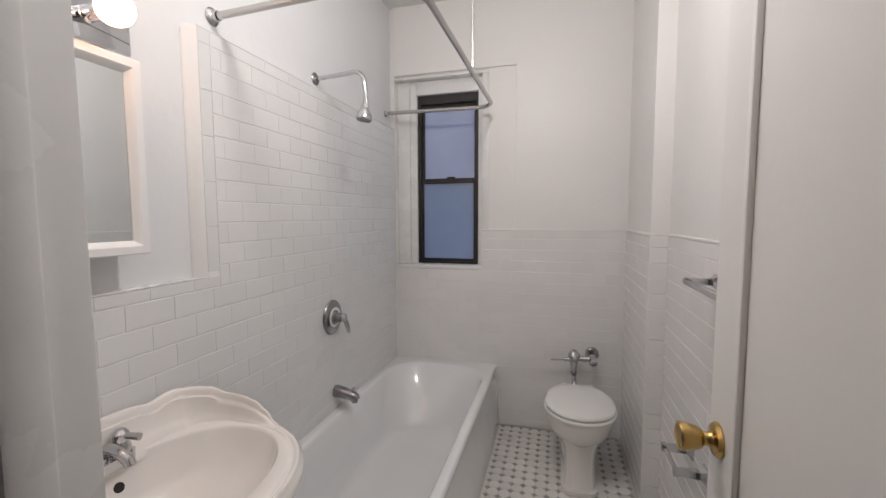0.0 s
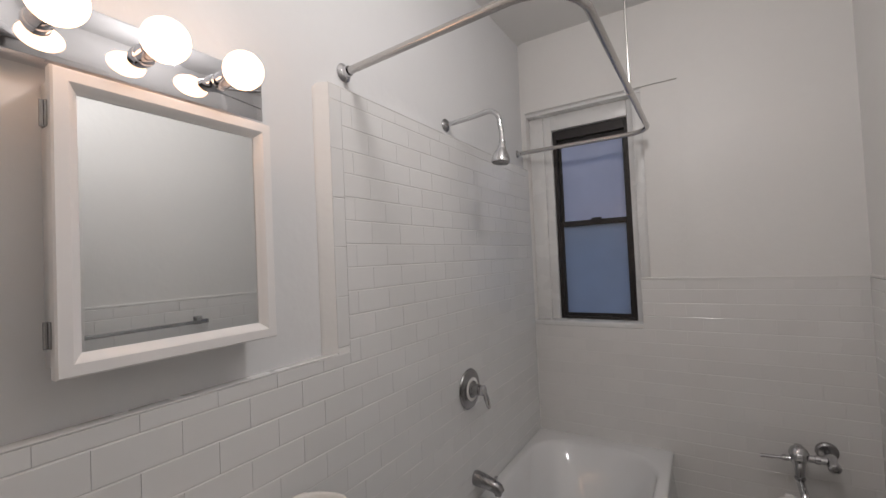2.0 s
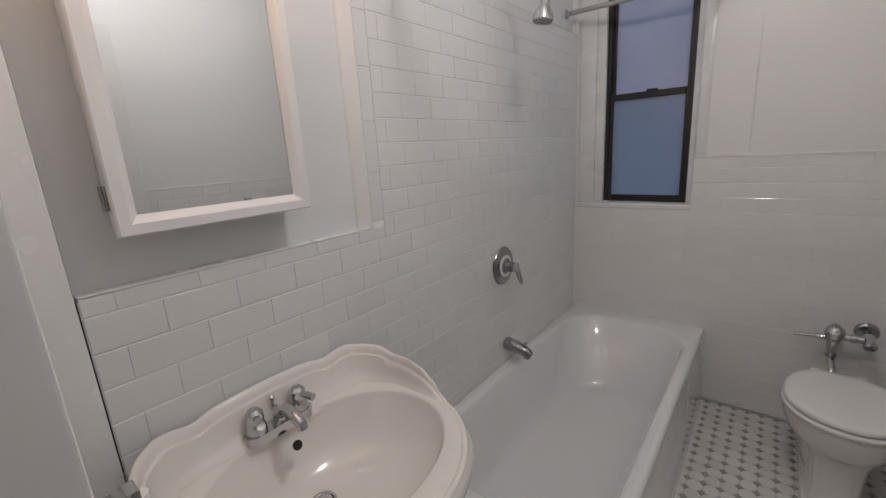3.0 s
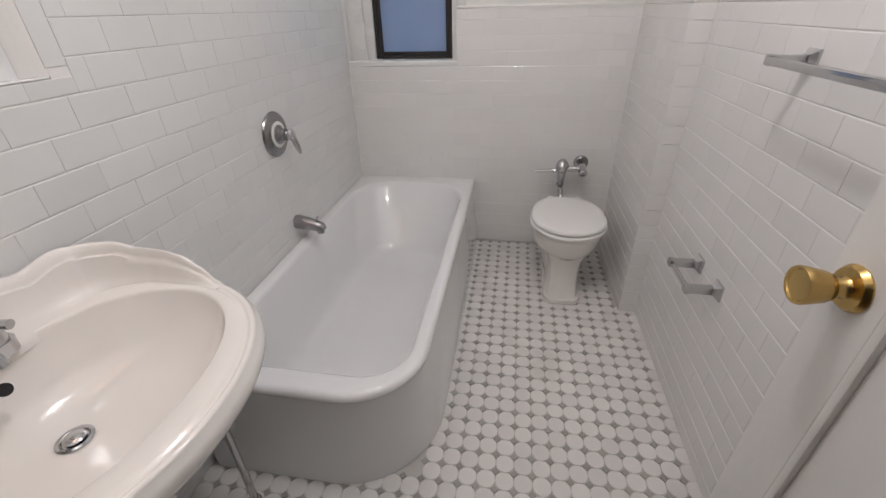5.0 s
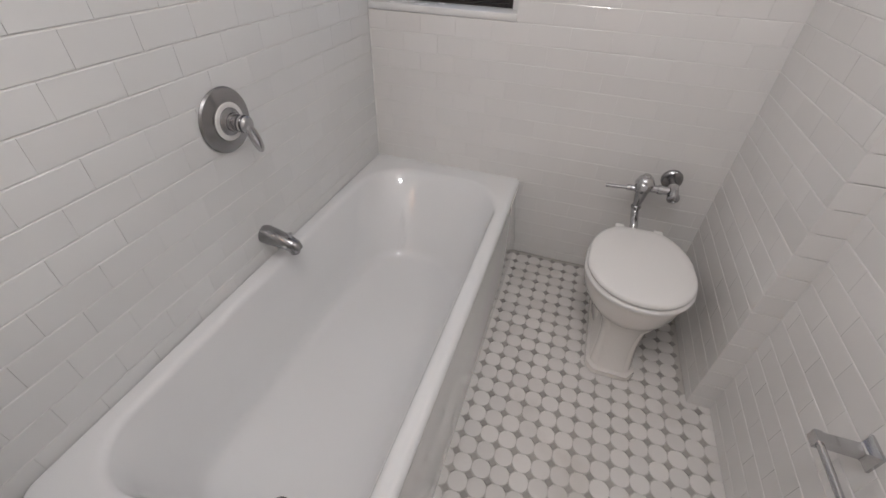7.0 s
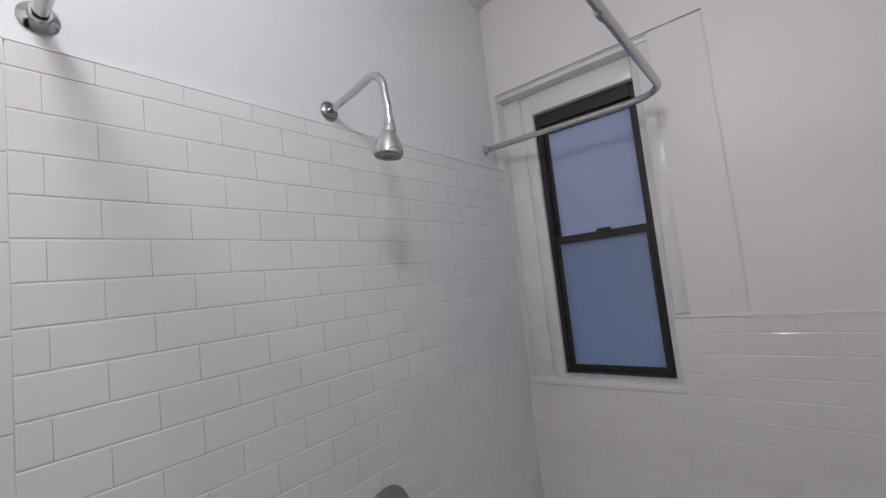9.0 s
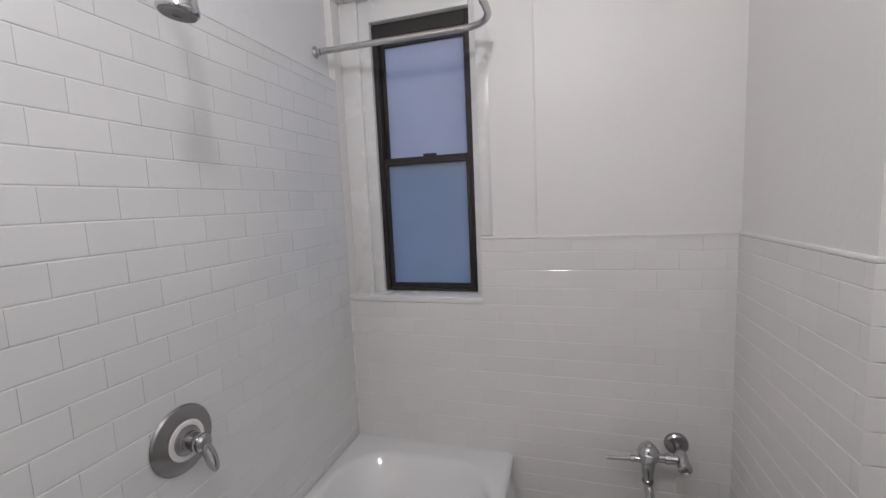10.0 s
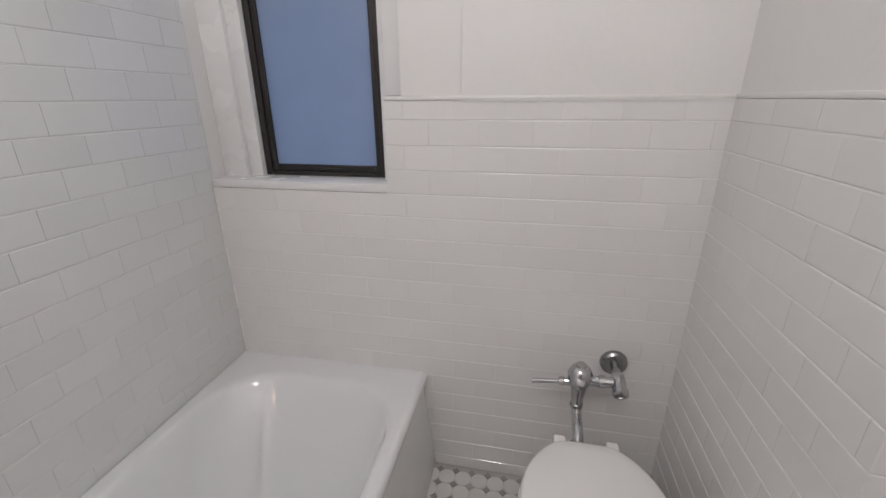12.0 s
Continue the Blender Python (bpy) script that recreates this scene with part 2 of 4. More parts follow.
def arc(c, r, a0, a1, n, u=(1, 0, 0), v=(0, 1, 0)):
    c, u, v = Vector(c), Vector(u), Vector(v)
    return [c + u * r * math.cos(radians(a0 + (a1 - a0) * i / n)) + v * r * math.sin(radians(a0 + (a1 - a0) * i / n)) for i in range(n + 1)]


def round_rect(x0, x1, y0, y1, z, radii, n=8):
    """A ring with a radius for each corner: (x0,y0), (x1,y0), (x1,y1), (x0,y1)."""
    out = []
    for (cx, cy), r, a in zip(((x0, y0), (x1, y0), (x1, y1), (x0, y1)), radii, (180, 270, 0, 90)):
        sx, sy = (1 if cx == x0 else -1), (1 if cy == y0 else -1)
        out += [tuple(p) for p in arc((cx + sx * r, cy + sy * r, z), r, a, a + 90, n)]
    return out


# ---- setting ----
def setting():
    t = 0.22
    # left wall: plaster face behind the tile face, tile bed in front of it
    lw = structure("wall_left", box(-t, -PAINT, FRONT - 0.13, 0.0, 0, CEIL), "paint_cool_lit", "smooth white painted plaster wall above white tile")
    structure("tile_bed", box(-PAINT, -0.0019, -2.4486, -0.0, 0.0, LEDGE - 0.006), "grout", parent=lw)
    structure("tile_bed", box(-PAINT, -0.0019, TUB_TILE_END + 0.004, -0.0, LEDGE - 0.006, TUB_TILE_TOP - 0.006), "grout", parent=lw)
    structure("corner_board", box(-PAINT + 0.0005, 0.004, FRONT + 0.001, -2.452, 0, CEIL - 0.002, 0.002), "trim", "painted board at the wall end", parent=lw)
    structure("wall_joint", box(-PAINT, -0.0035, -2.4522, -2.4488, 0.90, LEDGE - 0.006), "black", "dark open joint beside the end board", parent=lw)
    structure("wall_joint", box(-PAINT, -PAINT + 0.0012, -2.4522, -2.4472, LEDGE + 0.0, CEIL - 0.002), "black", "dark open joint beside the end board", parent=lw)
    # back wall round the window recess
    b = bmesh.new()
    add_box(b, -t, WX0, 0, t, 0, CEIL)
    add_box(b, WX0, WX1, 0, t, 0, WZ0 - 0.006)
    add_box(b, WX1, 1.9, 0.0, t, 0, WAIN)
    add_box(b, WX2, 1.9, 0.0, t, WAIN, CEIL)
    add_box(b, WX0, WX2, 0.0, t, WZ1, CEIL)
    bw = structure("wall_back", b, "paint", "white painted back wall with a deep window recess above white tile")
    structure("tile_bed", box(0, WX1, -0.0097, 0.002, 0, WZ0 - 0.008), "grout", parent=bw)
    structure("tile_bed", box(WX1, RW, -0.0097, 0.002, 0, WAIN - 0.004), "grout", parent=bw)
    # raised plaster field: the wall right of the shallow panel stands a little proud
    b = bmesh.new()
    add_box(b, 0.876, RW, -0.014, 0.0, WAIN - 0.004, 2.484)
    add_box(b, 0.0, RW, -0.014, 0.0, 2.484, CEIL)
    add_box(b, WX2 + 0.001, 0.874, -0.004, 0.0, WAIN - 0.004, 2.482)
    structure("plaster_field", b, "paint", parent=bw)
    # right wall, far part proud of the near part
    b = bmesh.new()
    add_box(b, RW, RW + 0.3, BUMP, 0.0, 0, CEIL)
    add_box(b, RN, RW + 0.3, FRONT - 0.13, BUMP, 0, CEIL)
    wr = structure("wall_right", b, "paint", "white painted wall with a shallow pier above white tile")
    b = bmesh.new()
    add_box(b, RW - 0.0050, RW + 0.01, BUMP - 0.0047, -0.0096, 0, WAIN - 0.004)
    add_box(b, RN - 0.0050, RN + 0.01, FRONT, BUMP - 0.0047, 0, WAIN - 0.004)
    structure("tile_bed", b, "grout", parent=wr)
    # doorway wall
    b = bmesh.new()
    add_box(b, -0.3, DOOR_L - 0.02, FRONT - 0.11, FRONT - 0.012, 0, CEIL)
    add_box(b, DOOR_R + 0.02, RN, FRONT - 0.11, FRONT - 0.012, 0, CEIL)
    add_box(b, DOOR_L - 0.02, DOOR_R + 0.02, FRONT - 0.11, FRONT - 0.012, DOOR_H + 0.02, CEIL)
    structure("wall_front", b, "paint", "white painted wall round the doorway")
    structure("ceiling", box(-0.22, 1.95, FRONT - 0.13, 0.22, CEIL, CEIL + 0.15), "ceiling", "plain white painted ceiling")
    structure("floor", box(-0.22, 1.95, FRONT - 0.05, 0.22, -0.15, -0.004), "floor_grout", "white and grey mosaic tile floor")
    # hall behind the doorway
    b = bmesh.new()
    add_box(b, -1.3, -1.2, -4.6, FRONT - 0.13, -0.1, CEIL)
    add_box(b, 2.9, 3.0, -4.6, FRONT - 0.13, -0.1, CEIL)
    add_box(b, -1.3, 3.0, -4.7, -4.6, -0.1, CEIL)
    add_box(b, -1.2, -0.22, FRONT - 0.13, FRONT - 0.05, -0.1, CEIL)
    add_box(b, 1.885, 2.9, FRONT - 0.13, FRONT - 0.05, -0.1, CEIL)
    structure("wall_hall", b, "hall", "plain painted hall wall")
    structure("ceiling_hall", box(-1.3, 3.0, -4.7, FRONT - 0.13, CEIL, CEIL + 0.1), "ceiling")
    structure("floor_hall", box(-1.3, 3.0, -4.7, FRONT - 0.05, -0.15, -0.004), "wood", "oak hall floor")


def door_frame():
    """Painted jambs with a stop, and casings on the room's side."""
    f = tagged(new("door_frame", None), "thickly painted white door frame with a moulded stop", "door frame", kind="structure")
    y1, y0 = FRONT + 0.0, FRONT - 0.135
    for name, x, s in (("left", DOOR_L, 1), ("right", DOOR_R, -1)):
        part("jamb", box(min(x, x - s * 0.02), max(x, x - s * 0.02), y0, y1, 0, DOOR_H, 0.003), "trim", f)
        xs = sorted((x, x + s * 0.012))
        if s > 0:
            part("door_stop", box(xs[0], xs[1], y1 - 0.085, y1 - 0.045, 0, DOOR_H, 0.004), "trim", f)
    part("head_jamb", box(DOOR_L - 0.02, DOOR_R + 0.02, y0, y1, DOOR_H, DOOR_H + 0.02, 0.003), "trim", f)
    part("casing", box(DOOR_L - 0.11, DOOR_L - 0.022, FRONT - 0.012, FRONT + 0.001, 0, DOOR_H + 0.1, 0.004), "trim", f)
    part("casing", box(DOOR_L - 0.022, DOOR_R + 0.05, FRONT - 0.012, FRONT + 0.001, DOOR_H + 0.02, DOOR_H + 0.1, 0.004), "trim", f)
    for xs in ((DOOR_L - 0.11, DOOR_L - 0.022), (DOOR_R + 0.022, DOOR_R + 0.11)):
        part("casing", box(*xs, FRONT - 0.15, FRONT - 0.136 + 0.026, 0, DOOR_H + 0.1, 0.004), "trim", f)


def door():
    """The open door leaf, standing along the right wall."""
    d = thing("door_1", "white painted panelled door standing open with a brass knob", "door")
    d["kind"] = "structure"
    x0, x1, y0, y1, z0, z1 = 1.463, 1.500, -2.65, -1.912, 0.008, 2.12
    st = 0.105
    b = bmesh.new()
    for ya, yb, za, zb in ((y0, y0 + st, z0, z1), (y1 - st, y1, z0, z1), (y0 + st, y1 - st, z0, z0 + 0.2), (y0 + st, y1 - st, z1 - 0.10, z1)):
        add_box(b, x0, x1, ya, yb, za, zb, 0.0015, 1)
    leaf = part("door_leaf", b, "door", d)
    part("panel", box(x0 + 0.010, x1 - 0.010, y0 + st, y1 - st, z0 + 0.2, z1 - 0.10), "door", d)
    b = bmesh.new()
    for x in (x0, x1):
        s = 1 if x == x0 else -1
        xa, xb = sorted((x - s * 0.002, x + s * 0.011))
        for ya, yb, za, zb in ((y0 + st, y0 + st + 0.016, z0 + 0.2, z1 - 0.10), (y1 - st - 0.016, y1 - st, z0 + 0.2, z1 - 0.10),
                               (y0 + st + 0.016, y1 - st - 0.016, z0 + 0.2, z0 + 0.216), (y0 + st + 0.016, y1 - st - 0.016, z1 - 0.116, z1 - 0.10)):
            add_box(b, xa, xb, ya, yb, za, zb, 0.004)
    part("panel_moulding", b, "door", d)
    for s, x in ((-1, x0), (1, x1)):
        prof = [(0.0, 0), (0.034, 0), (0.035, 0.003), (0.030, 0.010), (0.017, 0.013), (0.0135, 0.018), (0.0135, 0.028), (0.020, 0.032), (0.0235, 0.040),
                (0.0265, 0.056), (0.0285, 0.068), (0.0275, 0.0715), (0.0240, 0.0710), (0.022, 0.0690), (0.0, 0.0680)]
        part("door_knob", lathe(prof, 32, axis((x, -1.960, 1.036), (s, 0, 0))), "brass", d, "worn polished brass knob")
    part("latch_plate", box(x0 + 0.007, x1 - 0.007, y1, y1 + 0.0015, 1.006, 1.066), "brass", d)
    for z in (0.25, 1.8):
        part("hinge", tube([(x0 - 0.004, y0 + 0.002, z - 0.045), (x0 - 0.004, y0 + 0.002, z + 0.045)], 0.006), "brass", d)


def window():
    w = tagged(new("window_1"), "dark bronze double-hung window with obscure glass in a white painted recess", "window", kind="structure")
    # white surround boards in the recess
    b = bmesh.new()
    add_box(b, 0.0, 0.092, 0.062, 0.17, WZ0 + 0.004, WZ1 - 0.02, 0.004)
    add_box(b, 0.092, 0.142, 0.080, 0.17, WZ0 + 0.004, WZ1 - 0.02, 0.002)
    add_box(b, 0.604, WX1, 0.070, 0.17, WZ0 + 0.004, WZ1 - 0.02, 0.004)
    add_box(b, WX1, WX2, 0.010, 0.17, WAIN + 0.013, WZ1 - 0.02, 0.003)
    add_box(b, 0.142, 0.604, 0.070, 0.17, 2.362, WZ1 - 0.02, 0.004)
    part("window_surround", b, "trim", w)
    part("head_board", box(0.0, WX2, 0.006, 0.17, WZ1 - 0.02, WZ1, 0.002), "trim", w)
    part("window_sill", box(0.0, WX1, -0.012, 0.17, WZ0 - 0.006, 1.130, 0.005), "trim", w, "white painted tiled sill")
    x0, x1, z0, z1 = 0.143, 0.604, 1.131, 2.361
    y = 0.100
    b = bmesh.new()
    for a in ((x0, x0 + 0.022, z0, z1), (x1 - 0.022, x1, z0, z1), (x0 + 0.022, x1 - 0.022, z0, z0 + 0.014), (x0 + 0.022, x1 - 0.022, z1 - 0.06, z1)):
        add_box(b, a[0], a[1], y, y + 0.075, a[2], a[3], 0.002, 1)
    part("window_frame", b, "frame", w)
    zr = 1.738

    def sash(xa, xb, za, zb, yy, side, bot, top, glass):
        b = bmesh.new()
        add_box(b, xa, xa + side, yy, yy + 0.026, za, zb, 0.002, 1)
        add_box(b, xb - side, xb, yy, yy + 0.026, za, zb, 0.002, 1)
        add_box(b, xa + side, xb - side, yy, yy + 0.026, za, za + bot, 0.002, 1)
        add_box(b, xa + side, xb - side, yy, yy + 0.026, zb - top, zb, 0.002, 1)
        s = part("sash", b, "frame", w)
        p = part("pane", box(xa + side - 0.003, xb - side + 0.003, yy + 0.011, yy + 0.014, za + bot - 0.003, zb - top + 0.003), glass, s)
        p.visible_shadow = False
        return s
    sash(x0 + 0.023, x1 - 0.023, z0 + 0.015, zr + 0.022, y + 0.008, 0.018, 0.022, 0.034, "glass_low")
    up = sash(x0 + 0.023, x1 - 0.023, zr - 0.012, z1 - 0.062, y + 0.038, 0.018, 0.030, 0.030, "glass_up")
    part("sash_lock", box(0.36, 0.42, y + 0.012, y + 0.036, zr + 0.0225, zr + 0.034, 0.003), "frame", w)
    part("sash_lift", box(0.33, 0.45, y + 0.000, y + 0.0078, z0 + 0.020, z0 + 0.027, 0.002), "frame", w)


# ---- bath ----
def bathtub():
    t = thing("bathtub", "white enamelled bathtub with a rounded corner against tiled walls", "bathtub")
    top = 0.435
    n = 10

    def ring(dx, z, dy=0.0, rr=0.24, left=0.004, back=-0.007):
        return round_rect(left, 0.752 + dx, -1.775 - dx - dy, back, z, (0.03, rr, 0.008, 0.008), n)
    rings = [ring(0.030, 0.0, -0.022, 0.33), ring(0.030, 0.02, -0.022, 0.33), ring(0.022, 0.10, -0.018, 0.31), ring(-0.010, 0.36, 0.0, 0.25), ring(-0.014, 0.385), ring(-0.010, 0.397), ring(0.0, 0.402),
             ring(0.004, 0.410), ring(0.004, 0.420), ring(-0.002, 0.430), ring(-0.014, top, 0, 0.23),
             ring(-0.020, top + 0.0002, 0, 0.225, 0.006, -0.010)]

    def inner(x0, x1, y0, y1, z, r0, r1):
        return round_rect(x0, x1, y0, y1, z, (r0, r0 * 1.05, r1, r1), n)
    rings += [inner(0.036, 0.720, -1.709, -0.098, top + 0.0002, 0.155, 0.222),
              inner(0.044, 0.712, -1.700, -0.110, top - 0.001, 0.15, 0.22),
              inner(0.052, 0.702, -1.690, -0.120, top - 0.006, 0.145, 0.215),
              inner(0.058, 0.696, -1.681, -0.133, top - 0.020, 0.14, 0.215),
              inner(0.072, 0.682, -1.668, -0.183, top - 0.09, 0.14, 0.23),
              inner(0.098, 0.658, -1.640, -0.280, 0.20, 0.14, 0.24),
              inner(0.118, 0.636, -1.615, -0.330, 0.125, 0.13, 0.23),
              inner(0.140, 0.610, -1.590, -0.355, 0.096, 0.12, 0.20),
              inner(0.175, 0.575, -1.555, -0.380, 0.084, 0.10, 0.17),
              inner(0.280, 0.480, -1.400, -0.60, 0.078, 0.06, 0.095)]
    part("tub_body", loft(rings, True, True), "enamel", t, "", 60)
    part("drain_cover", lathe([(0.0, 0.0), (0.030, 0.0), (0.032, 0.003), (0.026, 0.006), (0.0, 0.007)], 24, pose(0.385, -1.525, 0.083)), "chrome_dull", t)
    return t


def shower_valve():
    v = thing("shower_valve", "round chrome shower valve with a loop lever on tiled wall", "shower valve")
    m = axis((0.0, -0.931, 0.947), (1, 0, 0))
    part("escutcheon", lathe([(0.0, 0), (0.090, 0), (0.092, 0.004), (0.088, 0.010), (0.062, 0.017), (0.052, 0.018), (0.0, 0.018)], 40, m), "chrome_dull", v)
    part("trim_ring", lathe([(0.047, 0.0175), (0.052, 0.0175), (0.053, 0.020), (0.050, 0.022), (0.046, 0.021)], 40, m), "seat", v, "pale temperature ring")
    part("dial", lathe([(0.0, 0.018), (0.040, 0.018), (0.038, 0.024), (0.026, 0.030), (0.024, 0.055), (0.0, 0.056)], 32, m), "chrome_dull", v)
    b = lathe([(0.0, 0.056), (0.021, 0.056), (0.024, 0.062), (0.024, 0.078), (0.018, 0.084), (0.0, 0.085)], 28, m)
    part("handle_hub", b, "chrome", v)
    c = Vector((0.074, -0.931, 0.947))
    pts = []
    for i in range(25):
        a = 2 * math.pi * i / 24
        k = (1 - math.cos(a)) / 2
        pts.append(c + Vector((0.006 + 0.014 * k, 0.012 * k + (0.013 - 0.002 * k) * math.sin(a), -0.004 - 0.074 * k)))
    part("lever_loop", tube(pts, 0.0062, 12), "chrome", v)


def tub_spout():
    s = thing("tub_spout", "chrome bath spout with a diverter knob on the tiled wall", "bath spout")
    z0 = 0.532
    b = tube([(0.0, -0.910, z0), (0.012, -0.910, z0), (0.05, -0.910, z0 - 0.005), (0.095, -0.910, z0 - 0.015), (0.116, -0.910, z0 - 0.024), (0.126, -0.910, z0 - 0.038)],
             [0.033, 0.034, 0.031, 0.027, 0.026, 0.021], 22)
    part("spout_body", b, "chrome_dull", s)
    part("spout_outlet", lathe([(0.0, 0), (0.017, 0), (0.018, 0.018), (0.0, 0.020)], 20, pose(0.113, -0.910, z0 - 0.050)), "chrome_dull", s)
    part("diverter_knob", lathe([(0.0, 0), (0.004, 0), (0.004, 0.010), (0.008, 0.012), (0.008, 0.018), (0.0, 0.020)], 14, pose(0.108, -0.910, z0 + 0.012)), "chrome", s)


def shower_head():
    s = thing("shower", "small chrome shower head on a bent arm above tile", "shower head")
    y, z = -0.982, 2.168
    part("wall_flange", lathe([(0.0, 0), (0.030, 0), (0.031, 0.004), (0.024, 0.012), (0.012, 0.015), (0.0, 0.015)], 28, axis((-PAINT, y, z), (1, 0, 0))), "chrome_dull", s)
    top = (0.0, y, z)
    hx, hy, hz = 0.268, -1.030, 2.014
    path = [(-0.015, y, z), (0.12, y - 0.022, z - 0.002)]
    for a in range(0, 100, 12):
        q = radians(a)
        path.append((0.200 + 0.062 * math.sin(q), y - 0.038 - 0.010 * math.sin(q), z - 0.001 - 0.062 * (1 - math.cos(q))))
    path += [(hx, hy, hz + 0.05), (hx, hy, hz)]
    part("shower_arm", tube(path, 0.0105, 16), "chrome", s)
    m = pose(hx, hy, hz + 0.004, 180 - 4, 7, 0)
    part("ball_joint", lathe([(0.0, -0.012), (0.012, -0.012), (0.014, 0.0), (0.013, 0.010), (0.017, 0.012), (0.0175, 0.022), (0.0, 0.024)], 24, m), "chrome", s)
    part("head_bell", lathe([(0.0, 0.022), (0.017, 0.022), (0.020, 0.028), (0.032, 0.048), (0.038, 0.068), (0.039, 0.078), (0.036, 0.082), (0.0, 0.082)], 32, m), "chrome", s)
    part("spray_face", lathe([(0.0, 0.0822), (0.034, 0.0822), (0.032, 0.086), (0.010, 0.087), (0.009, 0.084), (0.0, 0.084)], 32, m), "rubber", s, "dark grey spray face")


ROD_Z = 2.20


def curtain_rod():
    r = thing("shower_curtain_rod", "L-shaped satin chrome shower curtain rod held by a ceiling rod", "curtain rod")
    x = 0.722
    rr = 0.11
    p = [(0.0, -1.622, ROD_Z - 0.02), (0.3, -1.622, ROD_Z - 0.009)]
    p += [tuple(v) for v in arc((x - 0.16, -1.622 + 0.16, ROD_Z), 0.16, -90, 0, 9)]
    p += [(x + 0.006, -0.9, ROD_Z)]
    p += [tuple(v) for v in arc((x + 0.012 - rr, -0.098 - rr, ROD_Z), rr, 0, 90, 8)]
    p += [(0.3, -0.098, ROD_Z + 0.003), (0.0, -0.098, ROD_Z + 0.005)]
    part("rod", tube(p, 0.0128, 16), "rod", r)
    fl = [(0.0, 0), (0.030, 0), (0.031, 0.004), (0.024, 0.010), (0.018, 0.013), (0.017, 0.028), (0.0, 0.028)]
    part("wall_flange", lathe(fl, 28, axis((-PAINT, -1.622, ROD_Z - 0.02), (1, 0, 0))), "chrome", r)
    part("wall_flange", lathe([(a * 0.8, b) for a, b in fl], 28, axis((-PAINT, -0.098, ROD_Z + 0.005), (1, 0, 0))), "chrome", r)
    part("coupling", tube([(x + 0.004, -0.775, ROD_Z), (x + 0.005, -0.735, ROD_Z)], 0.0148, 16), "rod", r)
    part("ceiling_support", tube([(x + 0.004, -0.755, ROD_Z + 0.010), (x + 0.004, -0.755, CEIL)], 0.0045, 10), "rod", r, "thin steel rod to the ceiling")
    part("support_ferrule", tube([(x + 0.004, -0.755, ROD_Z + 0.008), (x + 0.004, -0.755, ROD_Z + 0.045)], 0.0068, 10), "rod", r)


# ---- toilet ----
def toilet():
    t = thing("toilet", "white pedestal toilet with a closed lid and a chrome flush valve", "toilet", pose(1.291, 0, 0))

    def egg(yb, yf, hw, z, n=40, sq=2.2, back=0.0):
        """An egg-shaped ring: blunt at the back, long to the front."""
        out = []
        yc = yb + (yf - yb) * 0.50
        for i in range(n):
            a = 2 * math.pi * i / n
            c, s = math.cos(a), math.sin(a)
            px = hw * abs(c) ** (2 / sq) * (1 if c > 0 else -1)
            if s < 0:
                py = yc + (yf - yc) * abs(s)
            else:
                py = yc + (yb - yc) * abs(s) ** (2 / (sq + back))
            out.append((px, py, z))
        return out

    def lid_ring(yb, yf, hw, z, n=48):
        """A ring with a round front, sides that draw in towards the back, and a straight back edge."""
        out = []
        yc = yb + (yf - yb) * 0.56
        for i in range(n):
            a = 2 * math.pi * i / n
            c, s = math.cos(a), math.sin(a)
            if s < 0:
                out.append((hw * math.copysign(abs(c) ** 0.96, c), yc + (yf - yc) * abs(s), z))
            else:
                k = abs(s) ** 0.55
                out.append((hw * math.copysign(abs(c) ** 0.42, c) * (1 - 0.36 * k ** 2.4), yc + (yb - yc) * k, z))
        return out

    def facet(yb, yf, hw, z, cut):
        """A pedestal ring with broad cut corners at the front."""
        return [(hw, yb, z), (hw, yf + cut, z), (hw - cut * 0.75, yf, z), (-hw + cut * 0.75, yf, z), (-hw, yf + cut, z), (-hw, yb, z)]
    foot = loft([facet(-0.17, -0.684, 0.096, 0.0, 0.040), facet(-0.17, -0.684, 0.096, 0.020, 0.040), facet(-0.17, -0.678, 0.090, 0.030, 0.040)], True, True)
    bmesh.ops.bevel(foot, geom=[e for e in foot.edges if e.calc_length() > 0.015], offset=0.006, segments=2, affect='EDGES')
    part("foot", foot, "bisque", t, "", 60)
    col = loft([facet(-0.30, -0.668, 0.082, 0.024, 0.036), facet(-0.30, -0.654, 0.080, 0.060, 0.036), facet(-0.30, -0.642, 0.077, 0.12, 0.036),
                facet(-0.30, -0.638, 0.080, 0.18, 0.038), facet(-0.30, -0.642, 0.088, 0.235, 0.042), facet(-0.30, -0.658, 0.112, 0.280, 0.054)], True, True)
    bmesh.ops.bevel(col, geom=[e for e in col.edges if e.calc_length() > 0.03 and abs((e.verts[0].co - e.verts[1].co).z) > 0.02], offset=0.010, segments=3, affect='EDGES')
    part("pedestal", col, "bisque", t, "", 60)
    rings = [egg(-0.20, -0.610, 0.090, 0.240, sq=2.4), egg(-0.20, -0.650, 0.136, 0.258, sq=2.3), egg(-0.20, -0.674, 0.164, 0.284, sq=2.3), egg(-0.205, -0.687, 0.180, 0.316, sq=2.25),
             egg(-0.208, -0.693, 0.186, 0.345, sq=2.2), egg(-0.208, -0.697, 0.190, 0.368, sq=2.2), egg(-0.208, -0.698, 0.191, 0.384, sq=2.2), egg(-0.21, -0.695, 0.188, 0.392, sq=2.2),
             egg(-0.22, -0.675, 0.168, 0.394, sq=2.2)]
    part("bowl", loft(rings, True, True), "bisque", t, "", 60)
